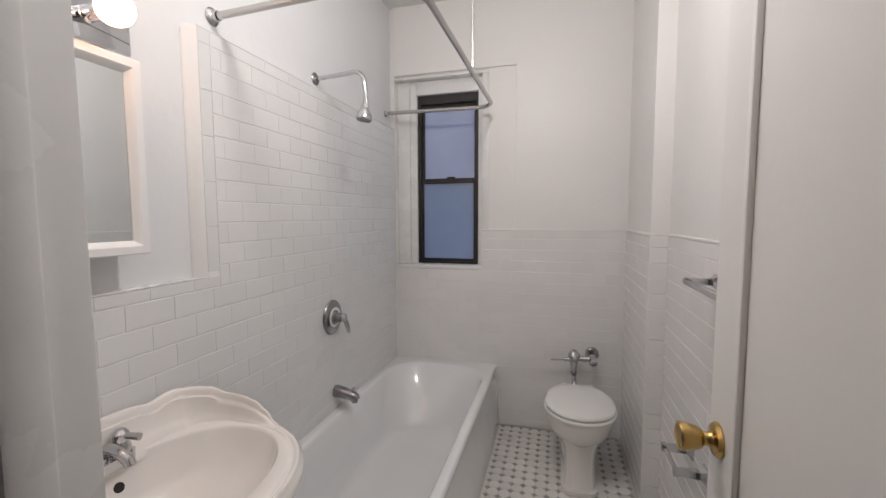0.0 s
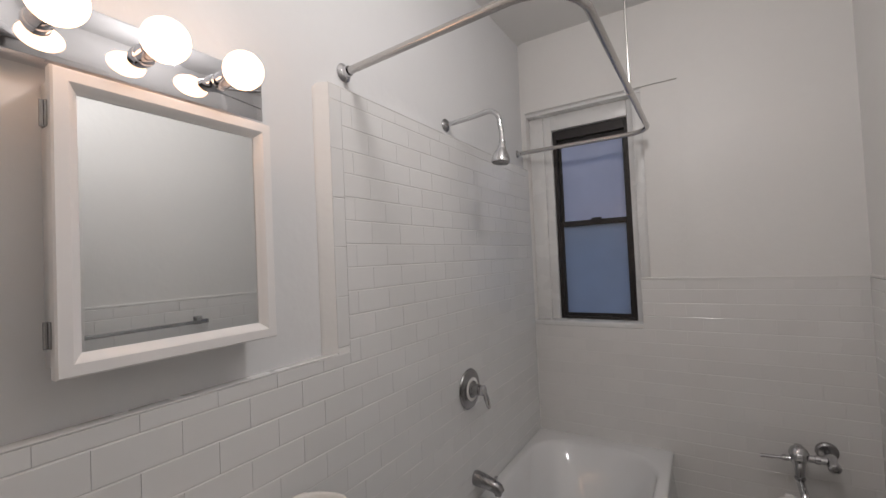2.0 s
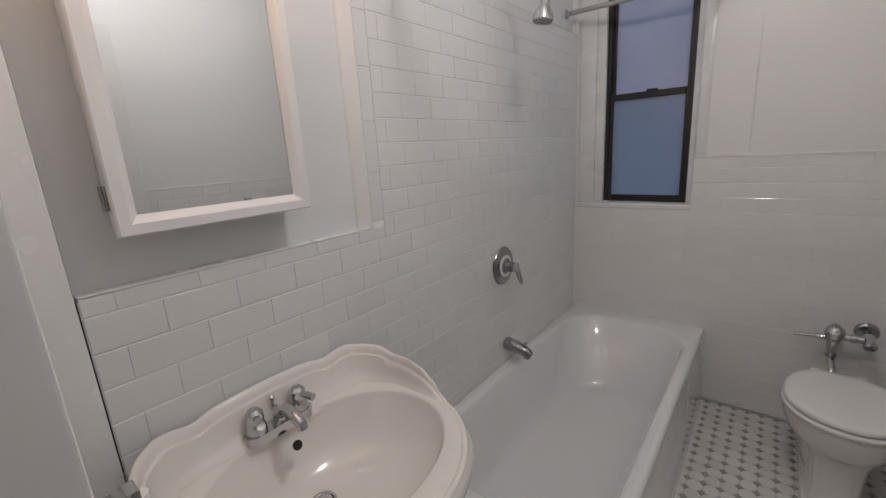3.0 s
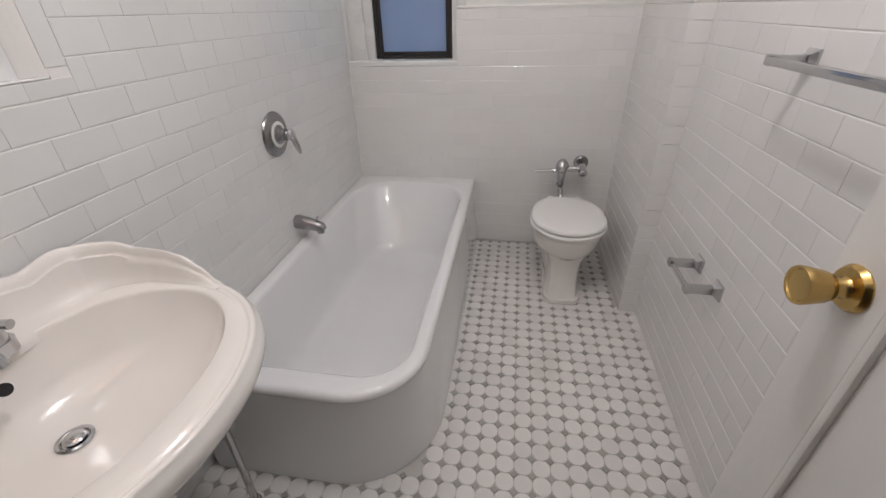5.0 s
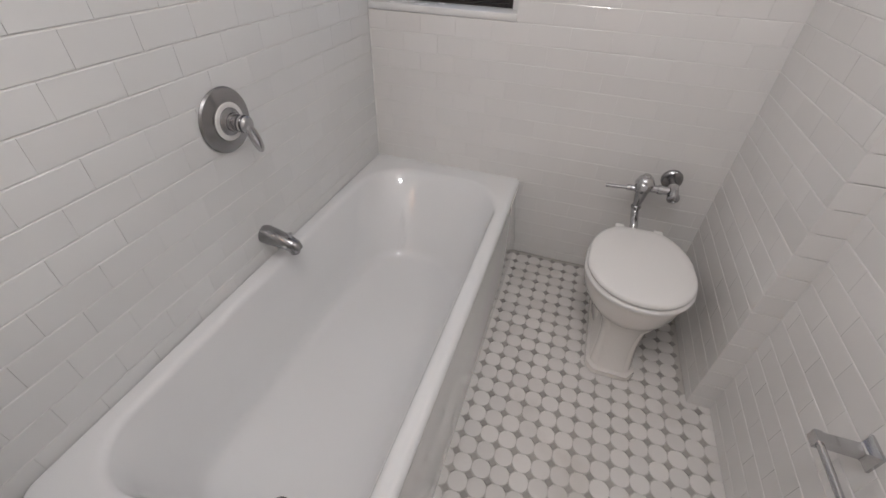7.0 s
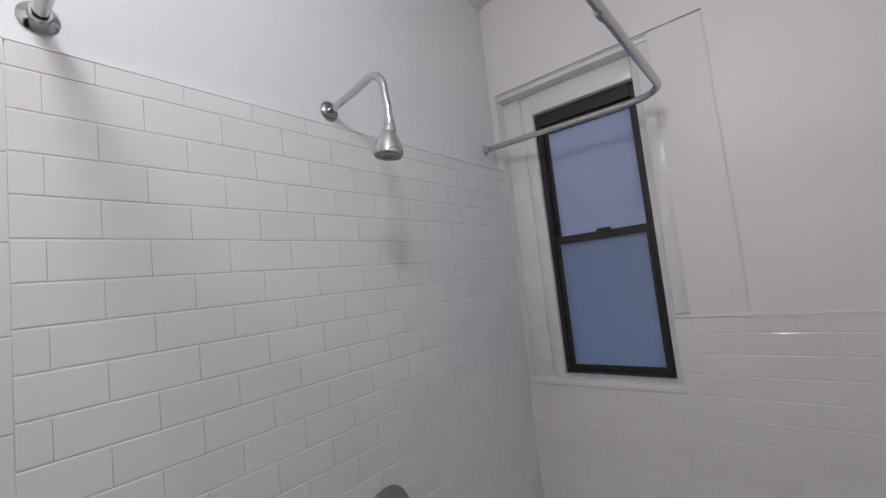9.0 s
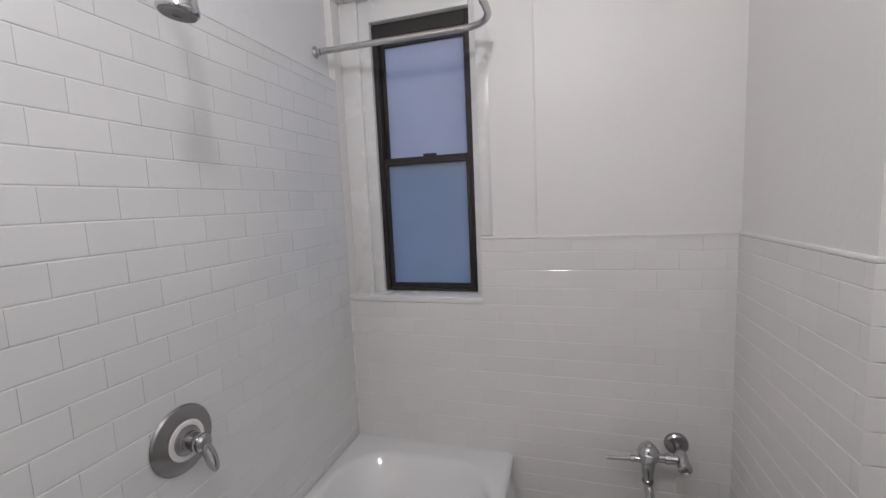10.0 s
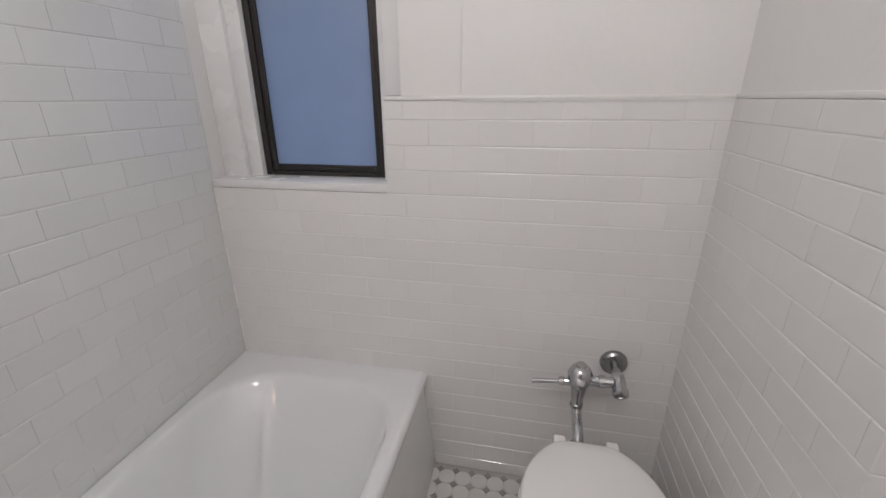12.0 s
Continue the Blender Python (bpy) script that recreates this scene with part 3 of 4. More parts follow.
    part("trapway", loft([egg(-0.17, -0.52, w, z, sq=2.8) for z, w in ((0.03, 0.080), (0.06, 0.094), (0.12, 0.104), (0.20, 0.114), (0.28, 0.128), (0.34, 0.132))], True, True), "bisque", t, "", 60)
    part("seat", loft([lid_ring(-0.25, -0.700, 0.188, 0.3945), lid_ring(-0.245, -0.707, 0.194, 0.399), lid_ring(-0.245, -0.708, 0.195, 0.408), lid_ring(-0.247, -0.705, 0.192, 0.413), lid_ring(-0.25, -0.696, 0.183, 0.416)],
                      True, True), "seat", t, "", 50)

    def lid(g, z):
        return lid_ring(-0.246 - g, -0.703 + g, 0.190 - g, z)
    part("lid", loft([lid(0.016, 0.4190), lid(0.005, 0.4205), lid(0.001, 0.4230), lid(0.0, 0.429), lid(0.003, 0.437), lid(0.010, 0.4415), lid(0.04, 0.4440), lid(0.11, 0.4450)], True, True), "seat", t, "", 50)
    for x in (-0.075, 0.075):
        part("hinge_cap", box(x - 0.018, x + 0.018, -0.256, -0.226, 0.395, 0.434, 0.006), "seat", t)
    for x in (-0.08, 0.08):
        part("bolt_cap", lathe([(0.0, 0), (0.012, 0), (0.011, 0.009), (0.0, 0.014)], 14, pose(x, -0.33, 0.03)), "bisque", t)
    # inlet horn at the back of the bowl
    part("inlet_spud", lathe([(0.0, 0), (0.026, 0), (0.028, 0.008), (0.022, 0.014), (0.0, 0.014)], 20, pose(-0.019, -0.229, 0.3935)), "chrome_dull", t)

    f = thing("flush_valve", "chrome exposed flush valve with a lever handle beside the toilet wall", "flush valve")
    px, py = 1.272, -0.120
    part("flush_tube", tube([(px, -0.229, 0.407), (px, -0.215, 0.428), (px, -0.165, 0.440), (px, py - 0.018, 0.446), (px, py - 0.003, 0.454), (px, py, 0.475)], 0.0160, 16), "chrome", f)
    part("coupling_nut", lathe([(0.0, 0), (0.0175, 0), (0.0205, 0.004), (0.0205, 0.016), (0.017, 0.020), (0.0, 0.020)], 8, pose(px, py, 0.456)), "chrome_dull", f)
    part("tailpiece", lathe([(0.0, 0.0), (0.0175, 0.0), (0.0180, 0.014), (0.0225, 0.040), (0.0250, 0.065), (0.0, 0.066)], 24, pose(px, py, 0.476)), "chrome", f)
    part("valve_body", lathe([(0.0, 0.0), (0.022, 0.0), (0.030, 0.010), (0.0335, 0.024), (0.0335, 0.030), (0.0375, 0.033), (0.0380, 0.046), (0.0345, 0.050), (0.0330, 0.056), (0.026, 0.068),
                              (0.0155, 0.073), (0.0150, 0.080), (0.0, 0.082)], 32, pose(px, py, 0.538)), "chrome", f)
    part("side_outlet", tube([(px + 0.02, py, 0.562), (px + 0.055, py, 0.562), (px + 0.056, py, 0.562), (px + 0.074, py, 0.562), (px + 0.075, py, 0.562), (px + 0.098, py, 0.562)],
                             [0.0165, 0.0155, 0.0195, 0.0195, 0.016, 0.017], 18), "chrome", f)
    part("stop_valve", lathe([(0.0, -0.030), (0.019, -0.030), (0.021, -0.022), (0.020, 0.018), (0.0245, 0.021), (0.0245, 0.034), (0.020, 0.040), (0.010, 0.042), (0.009, 0.039), (0.0, 0.039)], 24,
                             axis((px + 0.116, py, 0.560), (0.05, -0.88, -0.45))), "chrome", f)
    part("supply_pipe", tube([(px + 0.118, py, 0.566), (px + 0.118, -0.008, 0.566)], 0.014, 16), "chrome_dull", f)
    part("supply_flange", lathe([(0.0, 0), (0.043, 0), (0.044, 0.004), (0.041, 0.016), (0.034, 0.022), (0.0, 0.024)], 30, axis((px + 0.118, -0.008, 0.566), (0, -1, 0))), "chrome_dull", f)
    part("handle_socket", tube([(px - 0.02, py, 0.550), (px - 0.046, py, 0.549), (px - 0.048, py, 0.549), (px - 0.062, py, 0.548)], [0.014, 0.012, 0.0145, 0.0120], 16), "chrome", f)
    part("flush_handle", tube([(px - 0.048, py - 0.002, 0.548), (px - 0.10, py - 0.006, 0.547), (px - 0.145, py - 0.010, 0.545)], [0.0060, 0.0075, 0.0082], 12), "chrome", f)


# ---- sink ----
SINK_Y = -2.148


def sink():
    s = thing("pedestal_sink", "white pedestal sink with scalloped backsplash and slender chrome leg", "sink", pose(0, SINK_Y, 0) @ Matrix.Diagonal((1, 1, 1.014, 1)))
    n = 72

    def edge(a, inset=0.0):
        """Plan place on the rim at the angle a: an oval front, a squarer back against the wall."""
        c, sn = math.cos(a), math.sin(a)
        if c > 0:
            return 0.270 + (0.288 - inset) * abs(c) ** 0.96, math.copysign((0.326 - inset) * abs(sn) ** 0.96, sn)
        return 0.270 - (0.266 - inset * 0.3) * abs(c) ** 0.50, math.copysign((0.326 - inset) * abs(sn) ** 0.40, sn)

    def outline(scale=1.0, z=0.84, inset=0.0):
        out = []
        for i in range(n):
            x, y = edge(2 * math.pi * i / n, inset)
            out.append((0.27 + (x - 0.27) * scale, y * scale, z))
        return out

    def bowl(z, k, dx=0.0):
        """Wide oval bowl."""
        out = []
        for i in range(n):
            a = 2 * math.pi * i / n
            c, sn = math.cos(a), math.sin(a)
            out.append((0.276 + dx + 0.210 * k * math.copysign(abs(c) ** 0.94, c), 0.006 + 0.277 * k * math.copysign(abs(sn) ** 0.94, sn), z))
        return out

    def blend(a, b, t):
        return [tuple(Vector(p) * (1 - t) + Vector(q) * t) for p, q in zip(a, b)]
    rings = [bowl(0.655, 0.40, -0.06), bowl(0.672, 0.62, -0.04), bowl(0.708, 0.86, -0.02),
             blend(outline(0.90, 0.748), bowl(0.748, 1.06), 0.35), outline(0.955, 0.775), outline(0.990, 0.790, -0.004), outline(1.0, 0.803, -0.008),
             outline(1.0, 0.818, -0.009), outline(1.0, 0.829, -0.005), outline(1.0, 0.834, 0.001), outline(1.0, 0.8385, 0.0015), outline(1.0, 0.8425, 0.005),
             outline(1.0, 0.8430, 0.010), outline(1.0, 0.8395, 0.0145), outline(1.0, 0.8375, 0.018), outline(1.0, 0.8385, 0.022), outline(1.0, 0.8420, 0.026), outline(1.0, 0.8425, 0.033),
             bowl(0.8415, 1.012), bowl(0.8395, 1.000), bowl(0.834, 0.990), bowl(0.815, 0.965), bowl(0.785, 0.895), bowl(0.752, 0.80, -0.01), bowl(0.722, 0.64, -0.02), bowl(0.704, 0.44, -0.035), bowl(0.695, 0.22, -0.055), bowl(0.692, 0.10, -0.062)]
    part("basin", loft(rings, True, True), "bisque", s, "", 70)

    # low scalloped backsplash: a rolled crest that steps down along both shoulders into the rim
    steps = ((0.03, 0.955), (0.10, 0.949), (0.16, 0.931), (0.215, 0.927), (0.26, 0.916), (0.30, 0.890), (0.335, 0.859), (0.36, 0.850))

    def crest(x, y):
        y = abs(y)
        if x < 0.03:
            h = 0.956 - 0.012 * math.exp(-((y - 0.175) / 0.035) ** 2) + 0.005 * math.exp(-(y / 0.09) ** 2) + 0.003 * math.exp(-((y - 0.25) / 0.03) ** 2)
        else:
            for (xa, ha), (xb, hb) in zip(steps, steps[1:]):
                if x <= xb:
                    k = (x - xa) / (xb - xa)
                    h = ha + (hb - ha) * k * k * (3 - 2 * k)
                    break
            else:
                h = 0.850
        return h / 1.014
    fine = [edge(math.pi * (1 + (i - 4000) / 4000 * 0.62)) for i in range(8001)]
    fine = [p for p in fine if p[0] < 0.352]
    length = [0.0]
    for p, q in zip(fine, fine[1:]):
        length.append(length[-1] + math.dist(p, q))
    path, k = [], 0
    for i in range(121):
        want = length[-1] * i / 120
        while k < len(length) - 1 and length[k] < want:
            k += 1
        path.append(fine[k])
    prof = []
    for i, (px, py) in enumerate(path):
        (ax, ay), (bx, by) = path[max(i - 2, 0)], path[min(i + 2, len(path) - 1)]
        ln = math.dist((ax, ay), (bx, by))
        dx, dy = (by - ay) / ln, -(bx - ax) / ln
        if dx * (0.27 - px) + dy * (0.0 - py) < 0:
            dx, dy = -dx, -dy
        h, low = crest(px, py), 0.8405
        k = max(0.0, (h - low) / 0.095)
        sect = [(0.0, 0.815), (0.0, h - 0.012 * min(1, 2 * k)), (0.002, h - 0.004), (0.007, h), (0.014, h), (0.020, h - 0.004), (0.0225, h - 0.016 * min(1, 2 * k)),
                (0.026, h - 0.024 * min(1, 1.5 * k)), (0.033, h - 0.026 * min(1, 1.5 * k)), (0.038, low + (h - low) * 0.52), (0.046, low + (h - low) * 0.28),
                (0.058, low + (h - low) * 0.10), (0.076, low - 0.0015), (0.080, 0.820)]
        w = 1 - 0.56 * max(0.0, min(1.0, (px - 0.03) / 0.15))
        prof.append([(px + dx * o * w, py + dy * o * w, z) for o, z in sect])
    part("backsplash", loft(prof, True, True), "bisque", s, "", 50)
    # pedestal column
    def ped(z, hx, hy, cx=0.20):
        out = []
        for i in range(64):
            a = 2 * math.pi * i / 64
            flute = 1 + 0.030 * math.cos(8 * a)
            out.append((cx + hx * math.cos(a) * flute, hy * math.sin(a) * flute, z))
        return out
    part("pedestal", loft([ped(0.0, 0.145, 0.135), ped(0.03, 0.145, 0.135), ped(0.045, 0.135, 0.125), ped(0.08, 0.118, 0.108), ped(0.16, 0.100, 0.090), ped(0.30, 0.092, 0.082), ped(0.48, 0.094, 0.084),
                           ped(0.60, 0.105, 0.100), ped(0.665, 0.125, 0.125)], True, True), "bisque", s, "", 50)
    part("drain_ring", lathe([(0.0, 0), (0.024, 0), (0.030, 0.002), (0.031, 0.005), (0.025, 0.006), (0.021, 0.002), (0.0, 0.002)], 28, pose(0.212, 0.0, 0.6915)), "chrome", s)
    part("pop_up_stopper", lathe([(0.0, 0), (0.017, 0), (0.019, 0.004), (0.014, 0.008), (0.0, 0.009)], 24, pose(0.212, 0.0, 0.6955)), "chrome", s)
    part("overflow_hole", lathe([(0.0, 0), (0.012, 0), (0.012, 0.003), (0.0, 0.003)], 20, axis((0.1305, 0.0, 0.812), (0.9, 0, 0.42))), "black", s)
    part("leg", tube([(0.235, 0.272, 0.79), (0.225, 0.272, 0.02)], 0.011, 14), "chrome", s, "thin chrome tube leg")
    part("leg_foot", lathe([(0.0, 0), (0.020, 0), (0.019, 0.012), (0.013, 0.026), (0.0, 0.026)], 18, pose(0.225, 0.272, 0.0)), "chrome", s)

    f = thing("faucet", "chrome centre-set sink faucet with two short lever handles", "faucet", pose(0.070, SINK_Y - 0.004, 0.850) @ Matrix.Scale(1.12, 4))
    part("base_plate", loft([round_rect(-0.024, 0.024, -0.078, 0.078, z, (r, r, r, r), 6) for z, r in ((0.0, 0.023), (0.016, 0.023), (0.022, 0.020))], True, True), "chrome", f)
    part("spout", tube([(0.0, 0, 0.018), (0.012, 0, 0.048), (0.045, 0, 0.062), (0.072, 0, 0.058), (0.092, 0, 0.048), (0.097, 0, 0.036)], [0.018, 0.017, 0.014, 0.012, 0.012, 0.0115], 16), "chrome", f)
    for y in (-0.051, 0.051):
        h = part("handle", lathe([(0.0, 0), (0.022, 0), (0.021, 0.018), (0.017, 0.028), (0.019, 0.034), (0.018, 0.048), (0.011, 0.056), (0.0, 0.057)], 22, pose(0, y, 0.020)), "chrome", f)
        part("lever", tube([(0.0, y, 0.058), (0.020, y * 1.08, 0.062), (0.048, y * 1.2, 0.060)], [0.008, 0.0075, 0.0085], 12), "chrome", h)
    part("lift_rod", tube([(-0.018, 0, 0.015), (-0.018, 0, 0.065)], 0.003, 8), "chrome", f)
    part("lift_rod_knob", lathe([(0.0, 0), (0.005, 0.002), (0.006, 0.008), (0.0, 0.013)], 12, pose(-0.018, 0, 0.063)), "chrome", f)

    w = thing("supply_valve", "brass water supply valve with a red handle below the sink", "valve", pose(0, 0, 0.028))
    part("stub_pipe", tube([(0.0, -2.31, 0.42), (0.08, -2.31, 0.42)], 0.009, 12), "pipe", w)
    part("wall_flange", lathe([(0.0, 0), (0.026, 0), (0.024, 0.008), (0.0, 0.009)], 20, axis((0.0, -2.31, 0.42), (1, 0, 0))), "chrome", w)
    part("valve_body", lathe([(0.0, -0.024), (0.013, -0.024), (0.017, -0.010), (0.017, 0.014), (0.011, 0.024), (0.0, 0.024)], 14, axis((0.095, -2.31, 0.42), (1, 0, 0))), "pipe", w)
    part("valve_stem", tube([(0.105, -2.31, 0.42), (0.13, -2.35, 0.425)], 0.006, 10), "pipe", w)
    b = bmesh.new()
    for k in range(2):
        mm = axis((0.134, -2.356, 0.426), (0.5, -0.85, 0.1)) @ pose(0, 0, 0, 0, 0, 90 * k)
        tube([mm @ Vector((-0.026, 0, 0)), mm @ Vector((0, 0, 0.003)), mm @ Vector((0.026, 0, 0))], [0.009, 0.008, 0.009], 10, b)
    part("valve_handle", b, "red", w, "red painted cross handle")
    part("supply_hose", tube([(0.095, -2.295, 0.425), (0.130, -2.262, 0.428), (0.160, -2.228, 0.410), (0.168, -2.205, 0.395), (0.150, -2.178, 0.46), (0.11, -2.168, 0.60), (0.09, -2.162, 0.70)], 0.009, 12), "chrome_dull", w, "braided steel hose")
    part("compression_nut", lathe([(0.0, 0), (0.014, 0), (0.014, 0.026), (0.0, 0.026)], 6, axis((0.158, -2.222, 0.408), (0.2, 0.7, -0.5))), "seat", w, "white plastic nut")


# ---- cabinet, mirror, lamps ----
def medicine_cabinet():
    c = thing("medicine_cabinet", "white framed mirrored medicine cabinet mounted above the sink", "medicine cabinet")
    y0, y1, z0, z1 = -2.378, -1.976, 1.380, 1.893
    part("cabinet_body", box(-PAINT, 0.040, y0 + 0.012, y1 - 0.012, z0 + 0.010, z1 - 0.006, 0.002), "cabinet", c)
    f = 0.037
    d = tagged(new("cabinet_door"), "white moulded frame door with a mirror")
    d.parent = c
    xs = 0.044
    b = bmesh.new()
    # mitred moulded frame swept round the mirror
    prof = [(0.0, 0.0), (0.0, 0.020), (0.003, 0.024), (0.022, 0.024), (0.026, 0.021), (f - 0.006, 0.014), (f, 0.009), (f, 0.0)]
    rings = []
    for ins, dep in prof:
        rings.append([(xs + dep, y0 + ins, z0 + ins), (xs + dep, y1 - ins, z0 + ins), (xs + dep, y1 - ins, z1 - ins), (xs + dep, y0 + ins, z1 - ins)])
    loft(rings, bm=b)
    part("door_frame", b, "cabinet", d, smooth=20)
    part("mirror_pane", box(xs + 0.001, xs + 0.006, y0 + f - 0.002, y1 - f + 0.002, z0 + f - 0.002, z1 - f + 0.002), "mirror", d, "clear silvered mirror glass")
    for z in (1.452, 1.815):
        part("hinge", box(0.030, 0.052, y0 - 0.004, y0 + 0.000, z - 0.022, z + 0.022, 0.001), "chrome_dull", c)
        part("hinge_barrel", tube([(0.043, y0 - 0.005, z - 0.022), (0.043, y0 - 0.005, z + 0.022)], 0.004, 10), "chrome_dull", c)


def vanity_light():
    v = thing("vanity_light", "mirror chrome bar light with three lit round bulbs above the cabinet", "wall light")
    y0, y1, z0, z1 = -2.432, -1.962, 1.915, 2.035
    part("light_bar", box(-PAINT, 0.020, y0, y1, z0, z1, 0.004), "plate", v)
    part("end_screw", lathe([(0.0, 0), (0.006, 0), (0.006, 0.006), (0.0, 0.008)], 12, axis((0.0, y0, 1.975), (0, -1, 0))), "chrome_dull", v)
    for y in (-2.382, -2.229, -2.076):
        part("socket", lathe([(0.0, 0), (0.021, 0), (0.021, 0.012), (0.019, 0.014), (0.019, 0.052), (0.016, 0.060), (0.0, 0.060)], 24, axis((0.020, y, 1.976), (1, 0, 0))), "plate", v, "chrome bulb socket")
        prof = [(0.0, 0.0)]
        for i in range(1, 18):
            a = math.pi * i / 17
            prof.append((max(0.0, 0.0405 * math.sin(a)), 0.043 - 0.043 * math.cos(a)))
        prof[1] = (0.013, 0.0)
        prof[2] = (0.015, 0.006)
        part("bulb", lathe([(r, z) for r, z in prof], 28, axis((0.078, y, 1.976), (1, 0, 0))), "bulb", v, "glowing frosted globe bulb")


# ---- bars and holders ----
def wall_bracket(b, p, out, size=0.024, reach=0.055):
    """A square-footed post that stands out from the wall at p."""
    p, out = Vector(p), Vector(out)
    m = axis(p, out)

    def sq(h, z):
        return [m @ Vector(q) for q in ((-h, -h, z), (h, -h, z), (h, h, z), (-h, h, z))]
    loft([sq(size, 0), sq(size, 0.006), sq(size * 0.55, 0.016), sq(size * 0.45, 0.022), sq(size * 0.42, reach), sq(size * 0.5, reach + 0.004), sq(size * 0.5, reach + 0.018)], True, True, b)


def towel_bar(x, ya, yb, z):
    t = thing("towel_bar", "chrome towel bar on square brackets fixed to the tiled wall", "towel bar", pose(x, 0, 0))
    for y in (ya, yb):
        b = bmesh.new()
        wall_bracket(b, (0, y, z), (-1, 0, 0), 0.024, 0.078)
        part("bracket", b, "chrome", t)
    part("bar", box(-0.104, -0.086, min(ya, yb), max(ya, yb), z - 0.009, z + 0.009, 0.002), "chrome", t)


def side_towel_bar():
    t = thing("towel_bar", "curved metal towel bar, bright reflections coloured white, on chrome brackets beside the sink", "towel bar")
    x, z, reach = 0.358, 1.082, 0.082
    for bx, bz in ((x, z), (x - 0.060, z - 0.33)):
        b = bmesh.new()
        wall_bracket(b, (bx, FRONT - 0.012, bz), (0, 1, 0), 0.030, reach - 0.018)
        part("bracket", b, "chrome", t)
    y = FRONT - 0.012 + reach
    # white base colour replaces the bright reflections of a metal bar
    part("bar", tube([(x, y, z), (x - 0.003, y, z - 0.04), (x - 0.016, y + 0.001, z - 0.11), (x - 0.036, y, z - 0.20), (x - 0.052, y, z - 0.28), (x - 0.060, y, z - 0.33)], 0.0112, 18), "seat", t, "curved metal bar with its bright reflections coloured white")


def paper_holder():
    t = thing("toilet_paper_holder", "empty chrome toilet paper holder on the tiled wall", "toilet paper holder", pose(RN - 0.007, 0, 0))
    z = 0.588
    for y in (-1.158, -1.318):
        b = bmesh.new()
        wall_bracket(b, (0, y, z), (-1, 0, 0), 0.027, 0.086)
        part("bracket", b, "chrome", t)
    part("roller", tube([(-0.094, -1.318, z), (-0.094, -1.158, z)], 0.0075, 16), "chrome", t)


def ceiling_light():
    c = thing("ceiling_light", "plain white lamp holder on a short stem from the ceiling", "ceiling light", pose(CEIL_LAMP[0], CEIL_LAMP[1], CEIL))
    part("canopy", lathe([(0.0, -0.001), (0.06, -0.001), (0.058, -0.02), (0.02, -0.03), (0.0, -0.03)], 28), "trim", c)
    part("stem", tube([(0, 0, -0.028), (0, 0, -0.26)], 0.006, 12), "trim", c)
    part("lamp_holder", lathe([(0.0, -0.255), (0.018, -0.255), (0.026, -0.270), (0.028, -0.315), (0.0, -0.315)], 24), "trim", c)


# ---- tiles ----
TILE_MESHES = {}


def tile_rings(a, b, z0, z1, dz=0.0):
    """Rings of a glazed tile: rounded edges, softer above and below than at the ends."""
    t = 0.0062
    return [[(x, y, z + dz) for x, y in ((a + ex, z0 + ey), (b - ex, z0 + ey), (b - ex, z1 - ey), (a + ex, z1 - ey))]
            for ex, ey, z in ((0, 0, 0), (0, 0, t - 0.0016), (0.0001, 0.0008, t - 0.0006), (0.0004, 0.0022, t))]


def tile_mesh(w, h, material="tile"):
    """A glazed tile w by h, its face up z, 6 mm thick, origin at its lower corner."""
    key = (round(w, 3), round(h, 3), material)
    if key not in TILE_MESHES:
        TILE_MESHES[key] = mesh_of("tile", loft(tile_rings(0, w, 0, h), False, True), material)
    return TILE_MESHES[key]


def tile_field(parent, m, runs, phase, rows, cap, limit=300, far=None, material="tile"):
    """Running-bond tiles on a plane. m: the plane's frame (x along, y up, z out). runs(z0, z1): the (u0, u1) stretches of a course.
    rows: list of (z0, z1, odd). Tiles within far(u) are parts; the rest go into one joined mesh."""
    pieces = []
    gap, end_gap = 0.0020, 0.0003
    for z0, z1, odd in rows:
        for u0, u1 in runs(z0, z1):
            k = math.floor((u0 - phase - odd * TILE_L / 2) / TILE_L)
            u = phase + odd * TILE_L / 2 + k * TILE_L
            while u < u1:
                a, b = max(u, u0), min(u + TILE_L, u1)
                if b - a > 0.012:
                    pieces.append((a + end_gap / 2, b - end_gap / 2, z0 + gap / 2, z1 - gap / 2))
                u += TILE_L
    pieces.sort(key=lambda p: far(p) if far else 0)
    near, rest = pieces[:limit], pieces[limit:]
    rnd = random.Random(len(pieces))
    for a, b, z0, z1 in near:
        ob = new("tile", tile_mesh(b - a, z1 - z0, material))
        ob.parent = parent
        tilt = 0.22
        ob.matrix_local = m @ pose(a, z0, 0.0004 * rnd.random(), tilt * (rnd.random() - 0.5), tilt * (rnd.random() - 0.5), 0)
    if rest:
        b2 = bmesh.new()
        for a, b, z0, z1 in rest:
            loft([[m @ Vector(p) for p in ring] for ring in tile_rings(a, b, z0, z1, 0.0004 * rnd.random())], False, True, b2)
        o = part("tile", b2, "tile_far" if material == "tile" else material, parent, smooth=None)
        o["kind"] = "stuff"


def courses(top, first, z_low, cap_h):
    """Courses downwards from a cap of height cap_h."""
    out = [(top - cap_h, top, first)]
    z, k = top - cap_h, first + 1
    while z > z_low:
        out.append((max(z - COURSE, z_low), z, k % 2))
        z -= COURSE
        k += 1
    return out


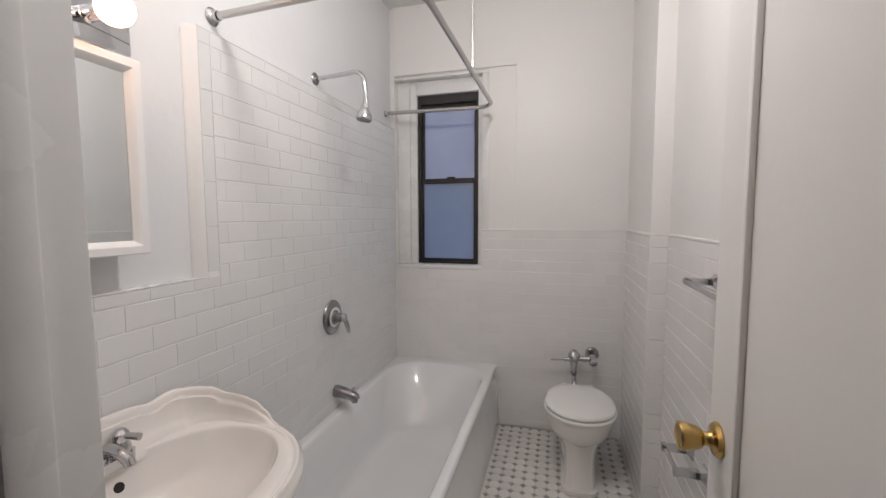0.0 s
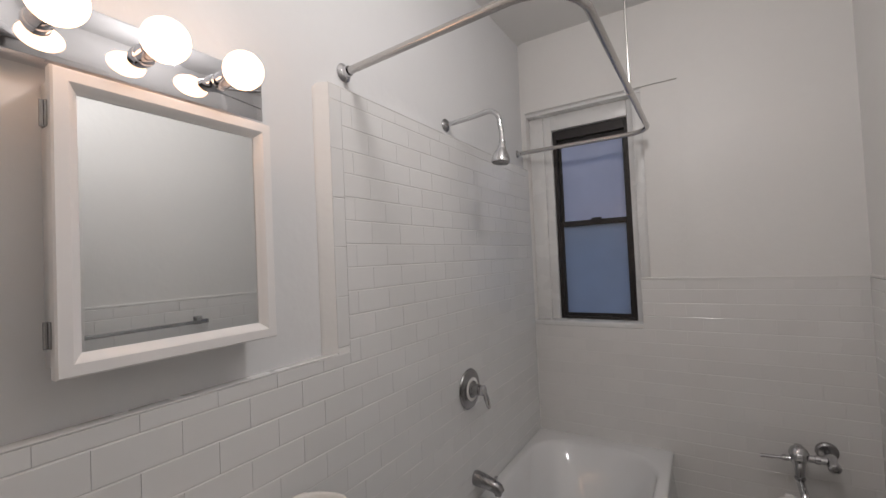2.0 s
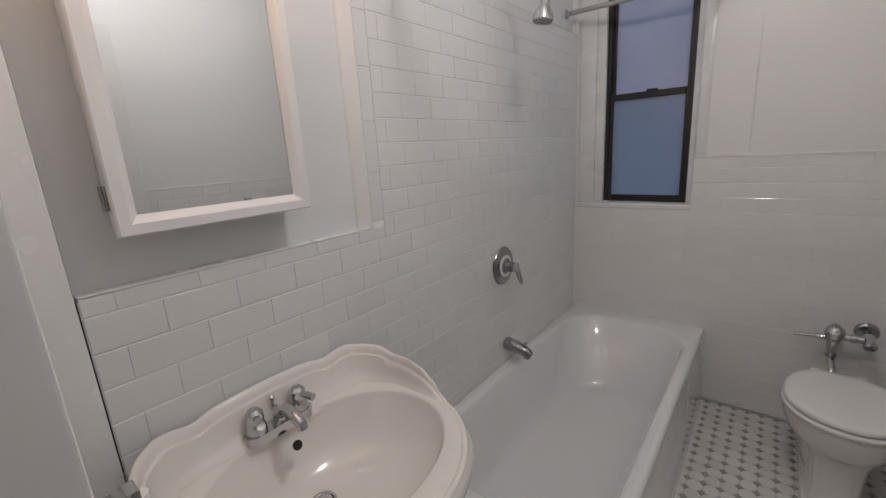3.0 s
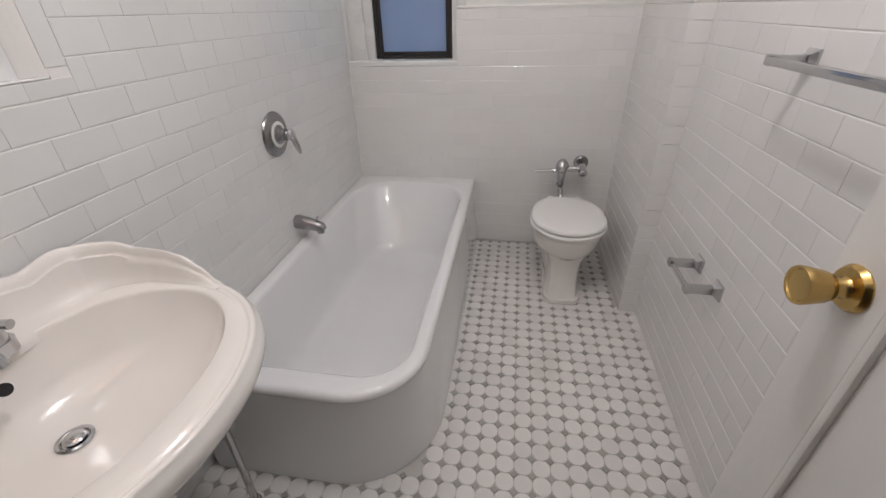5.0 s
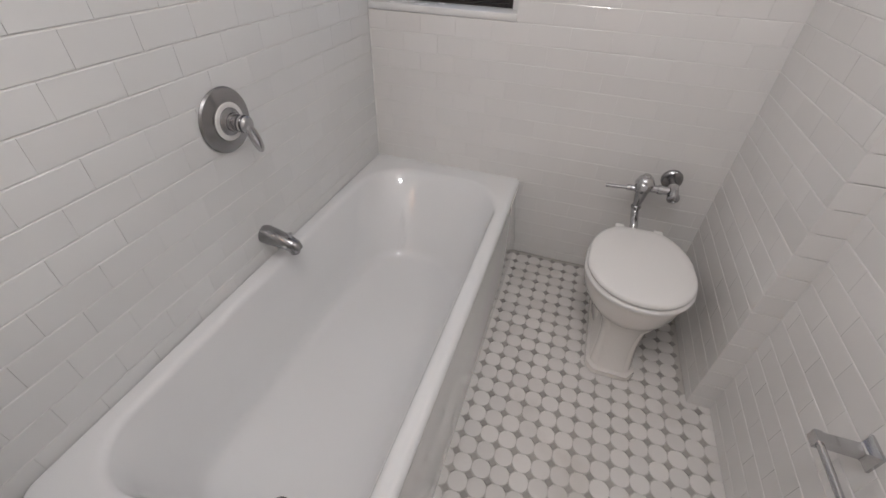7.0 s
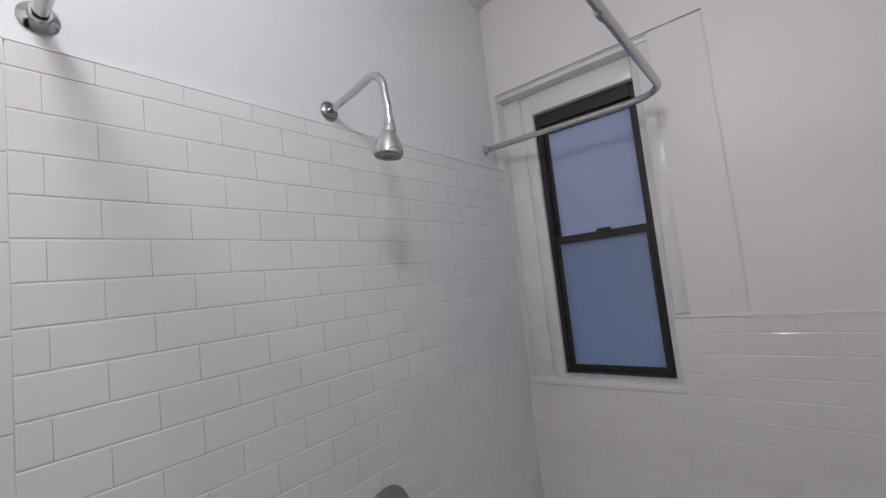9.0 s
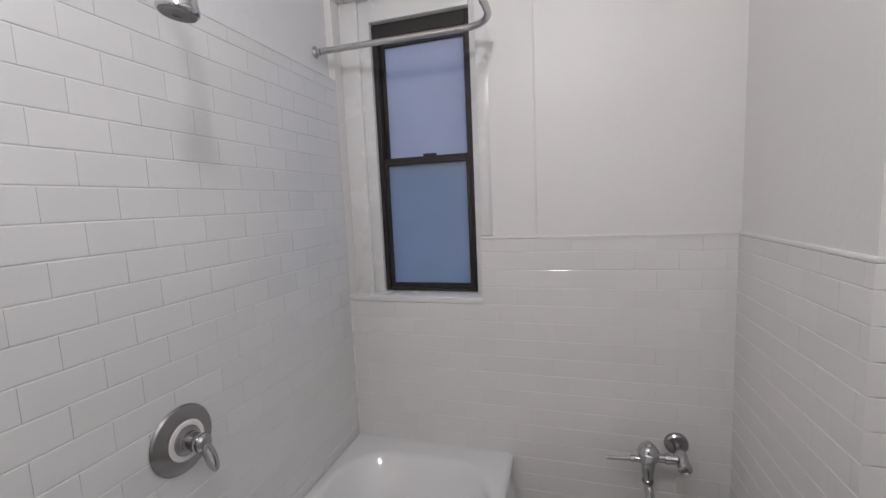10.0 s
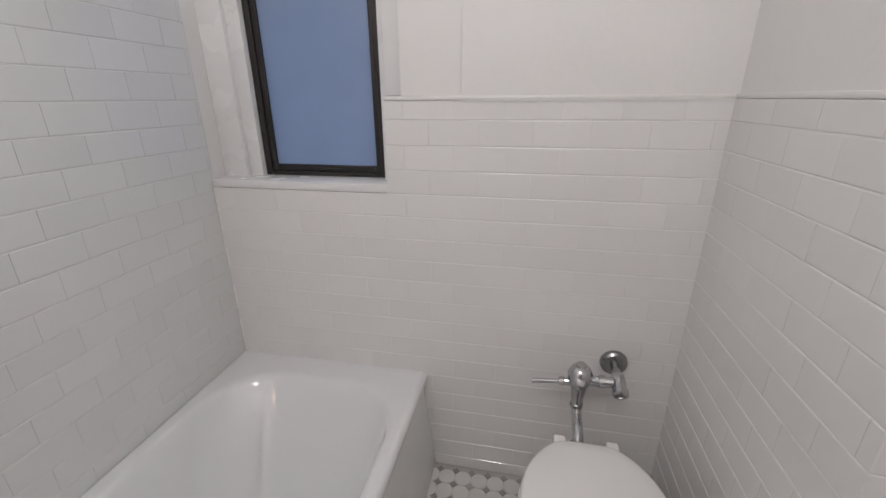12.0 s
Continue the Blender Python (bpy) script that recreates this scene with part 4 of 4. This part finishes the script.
def wall_tiles():
    lw, bw, rw = bpy.data.objects["wall_left"], bpy.data.objects["wall_back"], bpy.data.objects["wall_right"]
    # left wall: u along +y
    ml = Matrix(((0, 0, 1, -0.0062), (1, 0, 0, 0), (0, 1, 0, 0), (0, 0, 0, 1)))
    rows = courses(TUB_TILE_TOP, 0, 0.0, 0.048)

    def left_runs(z0, z1):
        return [(TUB_TILE_END + BORDER, -0.001)] if z1 > LEDGE else [(-2.447, -0.001)]
    tile_field(lw, ml, left_runs, -1.549, rows, 0, 300, lambda p: abs(p[0] + 1.6) - p[2] * 0.5, "tile_cool_lit")
    z = TUB_TILE_TOP
    while z > LEDGE + 0.02:
        low = max(z - TILE_L, LEDGE)
        if z == TUB_TILE_TOP:
            low = z - 0.048
        edge = new("tile", tile_mesh(BORDER - 0.0008, z - low - 0.0015, "tile_cool_lit"))
        edge.parent = lw
        edge.matrix_local = ml @ pose(TUB_TILE_END, low + 0.0008, 0.0004)
        z = low
    span = [r for r in rows if r[0] < LEDGE < r[1]][0]
    tile_field(lw, ml, lambda a, b: [(-2.447, TUB_TILE_END + BORDER)], -1.549, [(span[0], LEDGE, span[2])], 0, 300, None, "tile_cool_lit")
    # back wall: u along +x, faces -y
    mb = Matrix(((1, 0, 0, 0), (0, 0, -1, -0.0052), (0, 1, 0, 0), (0, 0, 0, 1)))
    top = courses(WAIN, 0, 0.0, 0.055)
    tile_field(bw, mb, lambda a, b: [(WX1 + 0.001, RW - 0.001)] if b > WZ0 - 0.006 else [(0.001, RW - 0.001)], 0.70,
               [(z0, z1, o) for z0, z1, o in top if z1 <= WZ0 - 0.006 or z0 >= WZ0 - 0.006] +
               [(z0, z1, o) for z0, z1, o in top if z0 < WZ0 - 0.006 < z1], 0, 300, lambda p: -p[2])
    for z0, z1, o in top:
        if z0 < WZ0 - 0.006 < z1:
            tile_field(bw, mb, lambda a, b: [(0.001, WX1)], 0.70, [(z0, WZ0 - 0.007, o)], 0, 300, None)
    # right wall: u along -y, faces -x
    mr = Matrix(((0, 0, -1, 0.0), (-1, 0, 0, 0), (0, 1, 0, 0), (0, 0, 0, 1)))
    tile_field(rw, Matrix.Translation((RW - 0.0005, 0, 0)) @ mr, lambda a, b: [(0.006, -BUMP + 0.006)], 0.05, top, 0, 120, lambda p: -p[2])
    tile_field(rw, Matrix.Translation((RN - 0.0005, 0, 0)) @ mr, lambda a, b: [(-BUMP + 0.0064, -FRONT)], 0.05, top, 0, 180, lambda p: p[0])
    # narrow face of the pier, towards the door
    mp = Matrix.Translation((0, BUMP, 0)) @ Matrix(((1, 0, 0, 0), (0, 0, -1, 0), (0, 1, 0, 0), (0, 0, 0, 1)))
    tile_field(rw, mp, lambda a, b: [(RW - 0.0064, RN - 0.0007)], RW - 0.006, [(z0, z1, 0) for z0, z1, o in top], 0, 300, None)
    # ledges of painted plaster on top of the tile
    structure("tile_ledge", box(-PAINT, 0.001, -2.447, TUB_TILE_END, LEDGE, LEDGE + 0.004, 0.0015), "trim", parent=lw)
    structure("tile_ledge", box(-PAINT, 0.0, TUB_TILE_END, -0.001, TUB_TILE_TOP, TUB_TILE_TOP + 0.003, 0.001), "trim", parent=lw)
    splay = [(-PAINT - 0.001, TUB_TILE_END - 0.038), (-PAINT + 0.002, TUB_TILE_END - 0.038), (-PAINT + 0.010, TUB_TILE_END - 0.032), (-0.010, TUB_TILE_END - 0.010),
             (-0.003, TUB_TILE_END - 0.003), (-0.001, TUB_TILE_END + 0.003), (-PAINT - 0.001, TUB_TILE_END + 0.003)]
    structure("tile_edge", loft([[(x, y, z) for x, y in splay] for z in (LEDGE + 0.0045, TUB_TILE_TOP - 0.02)] +
                                [[(x, TUB_TILE_END + 0.003 + (y - TUB_TILE_END - 0.003) * 0.55, TUB_TILE_TOP) for x, y in splay]], True, True), "paint", "thick rounded plaster edge", parent=lw)
    structure("tile_ledge", box(WX1 + 0.003, RW - 0.0062, -0.0155, 0.001, WAIN - 0.0006, WAIN + 0.012, 0.004), "paint", parent=bw)
    structure("tile_ledge", box(RW - 0.0067, RW + 0.02, BUMP - 0.0062, -0.002, WAIN - 0.0006, WAIN + 0.013, 0.004), "paint", parent=rw)
    structure("tile_ledge", box(RW + 0.0205, RN - 0.0067, BUMP - 0.0062, BUMP + 0.0, WAIN - 0.0006, WAIN + 0.013, 0.004), "paint", parent=rw)
    structure("tile_ledge", box(RN - 0.0067, RN + 0.002, FRONT, BUMP + 0.0, WAIN - 0.0006, WAIN + 0.013, 0.004), "paint", parent=rw)



PITCH = 0.0625
FLOOR_X0, FLOOR_Y0 = 0.8385, -1.0005     # centre of one white tile


def floor_tiles():
    fl = bpy.data.objects["floor"]
    h = PITCH / 2 - 0.0007
    octo = []
    for i in range(16):
        a = 2 * math.pi * (i + 0.5) / 16
        octo.append((1.035 * h * math.cos(a) if abs(math.cos(a)) < 0.9 else h * math.copysign(1, math.cos(a)),
                     1.035 * h * math.sin(a) if abs(math.sin(a)) < 0.9 else h * math.copysign(1, math.sin(a))))
    r = 0.0135
    dia = [(r, 0), (0, r), (-r, 0), (0, -r)]

    def prism(poly, cx=0.0, cy=0.0, dz=0.0, bm=None):
        return loft([[(cx + x, cy + y, -0.0045 + dz) for x, y in poly], [(cx + x, cy + y, -0.0007 + dz) for x, y in poly],
                     [(cx + x * 0.95, cy + y * 0.95, 0.0 + dz) for x, y in poly]], False, True, bm)
    rnd = random.Random(3)
    spots = {"floor_tile": [], "floor_dot": []}
    ix = range(int((0.0 - FLOOR_X0) / PITCH) - 1, int((RN - FLOOR_X0) / PITCH) + 2)
    iy = range(int((FRONT - FLOOR_Y0) / PITCH) - 1, int((0.0 - FLOOR_Y0) / PITCH) + 2)
    for i in ix:
        for j in iy:
            for kind, o in (("floor_tile", 0.0), ("floor_dot", PITCH / 2)):
                x, y = FLOOR_X0 + i * PITCH + o, FLOOR_Y0 + j * PITCH + o
                lim = RW if y > BUMP else RN
                if x < 0.01 or x > lim - 0.004 or y > -0.004 or y < FRONT - 0.02:
                    continue
                if x < 0.74 and y > -1.70:
                    continue
                spots[kind].append((x, y))
    for kind, poly in (("floor_tile", octo), ("floor_dot", dia)):
        ps = sorted(spots[kind], key=lambda p: (p[0] - 1.1) ** 2 + (p[1] + 1.1) ** 2)
        me = mesh_of("tile", prism(poly), kind, 40)
        for x, y in ps[:300]:
            ob = new("tile" if kind == "floor_tile" else "dot_tile", me)
            ob.parent = fl
            ob.matrix_local = pose(x + rnd.uniform(-0.0006, 0.0006), y + rnd.uniform(-0.0006, 0.0006), rnd.uniform(-0.0004, 0.0002),
                                   rnd.uniform(-0.3, 0.3), rnd.uniform(-0.3, 0.3), rnd.uniform(-1.5, 1.5))
        b = bmesh.new()
        for x, y in ps[300:]:
            prism(poly, x, y, rnd.uniform(-0.0004, 0.0002), b)
        o = part("tile" if kind == "floor_tile" else "dot_tile", b, kind, fl, smooth=40)
        o["kind"] = "stuff"


setting()
door_frame()
door()
window()
bathtub()
toilet()
sink()
medicine_cabinet()
vanity_light()
curtain_rod()
shower_head()
shower_valve()
tub_spout()
towel_bar(RN - 0.007, -1.335, -1.89, 1.262)
side_towel_bar()
paper_holder()
ceiling_light()
wall_tiles()
floor_tiles()
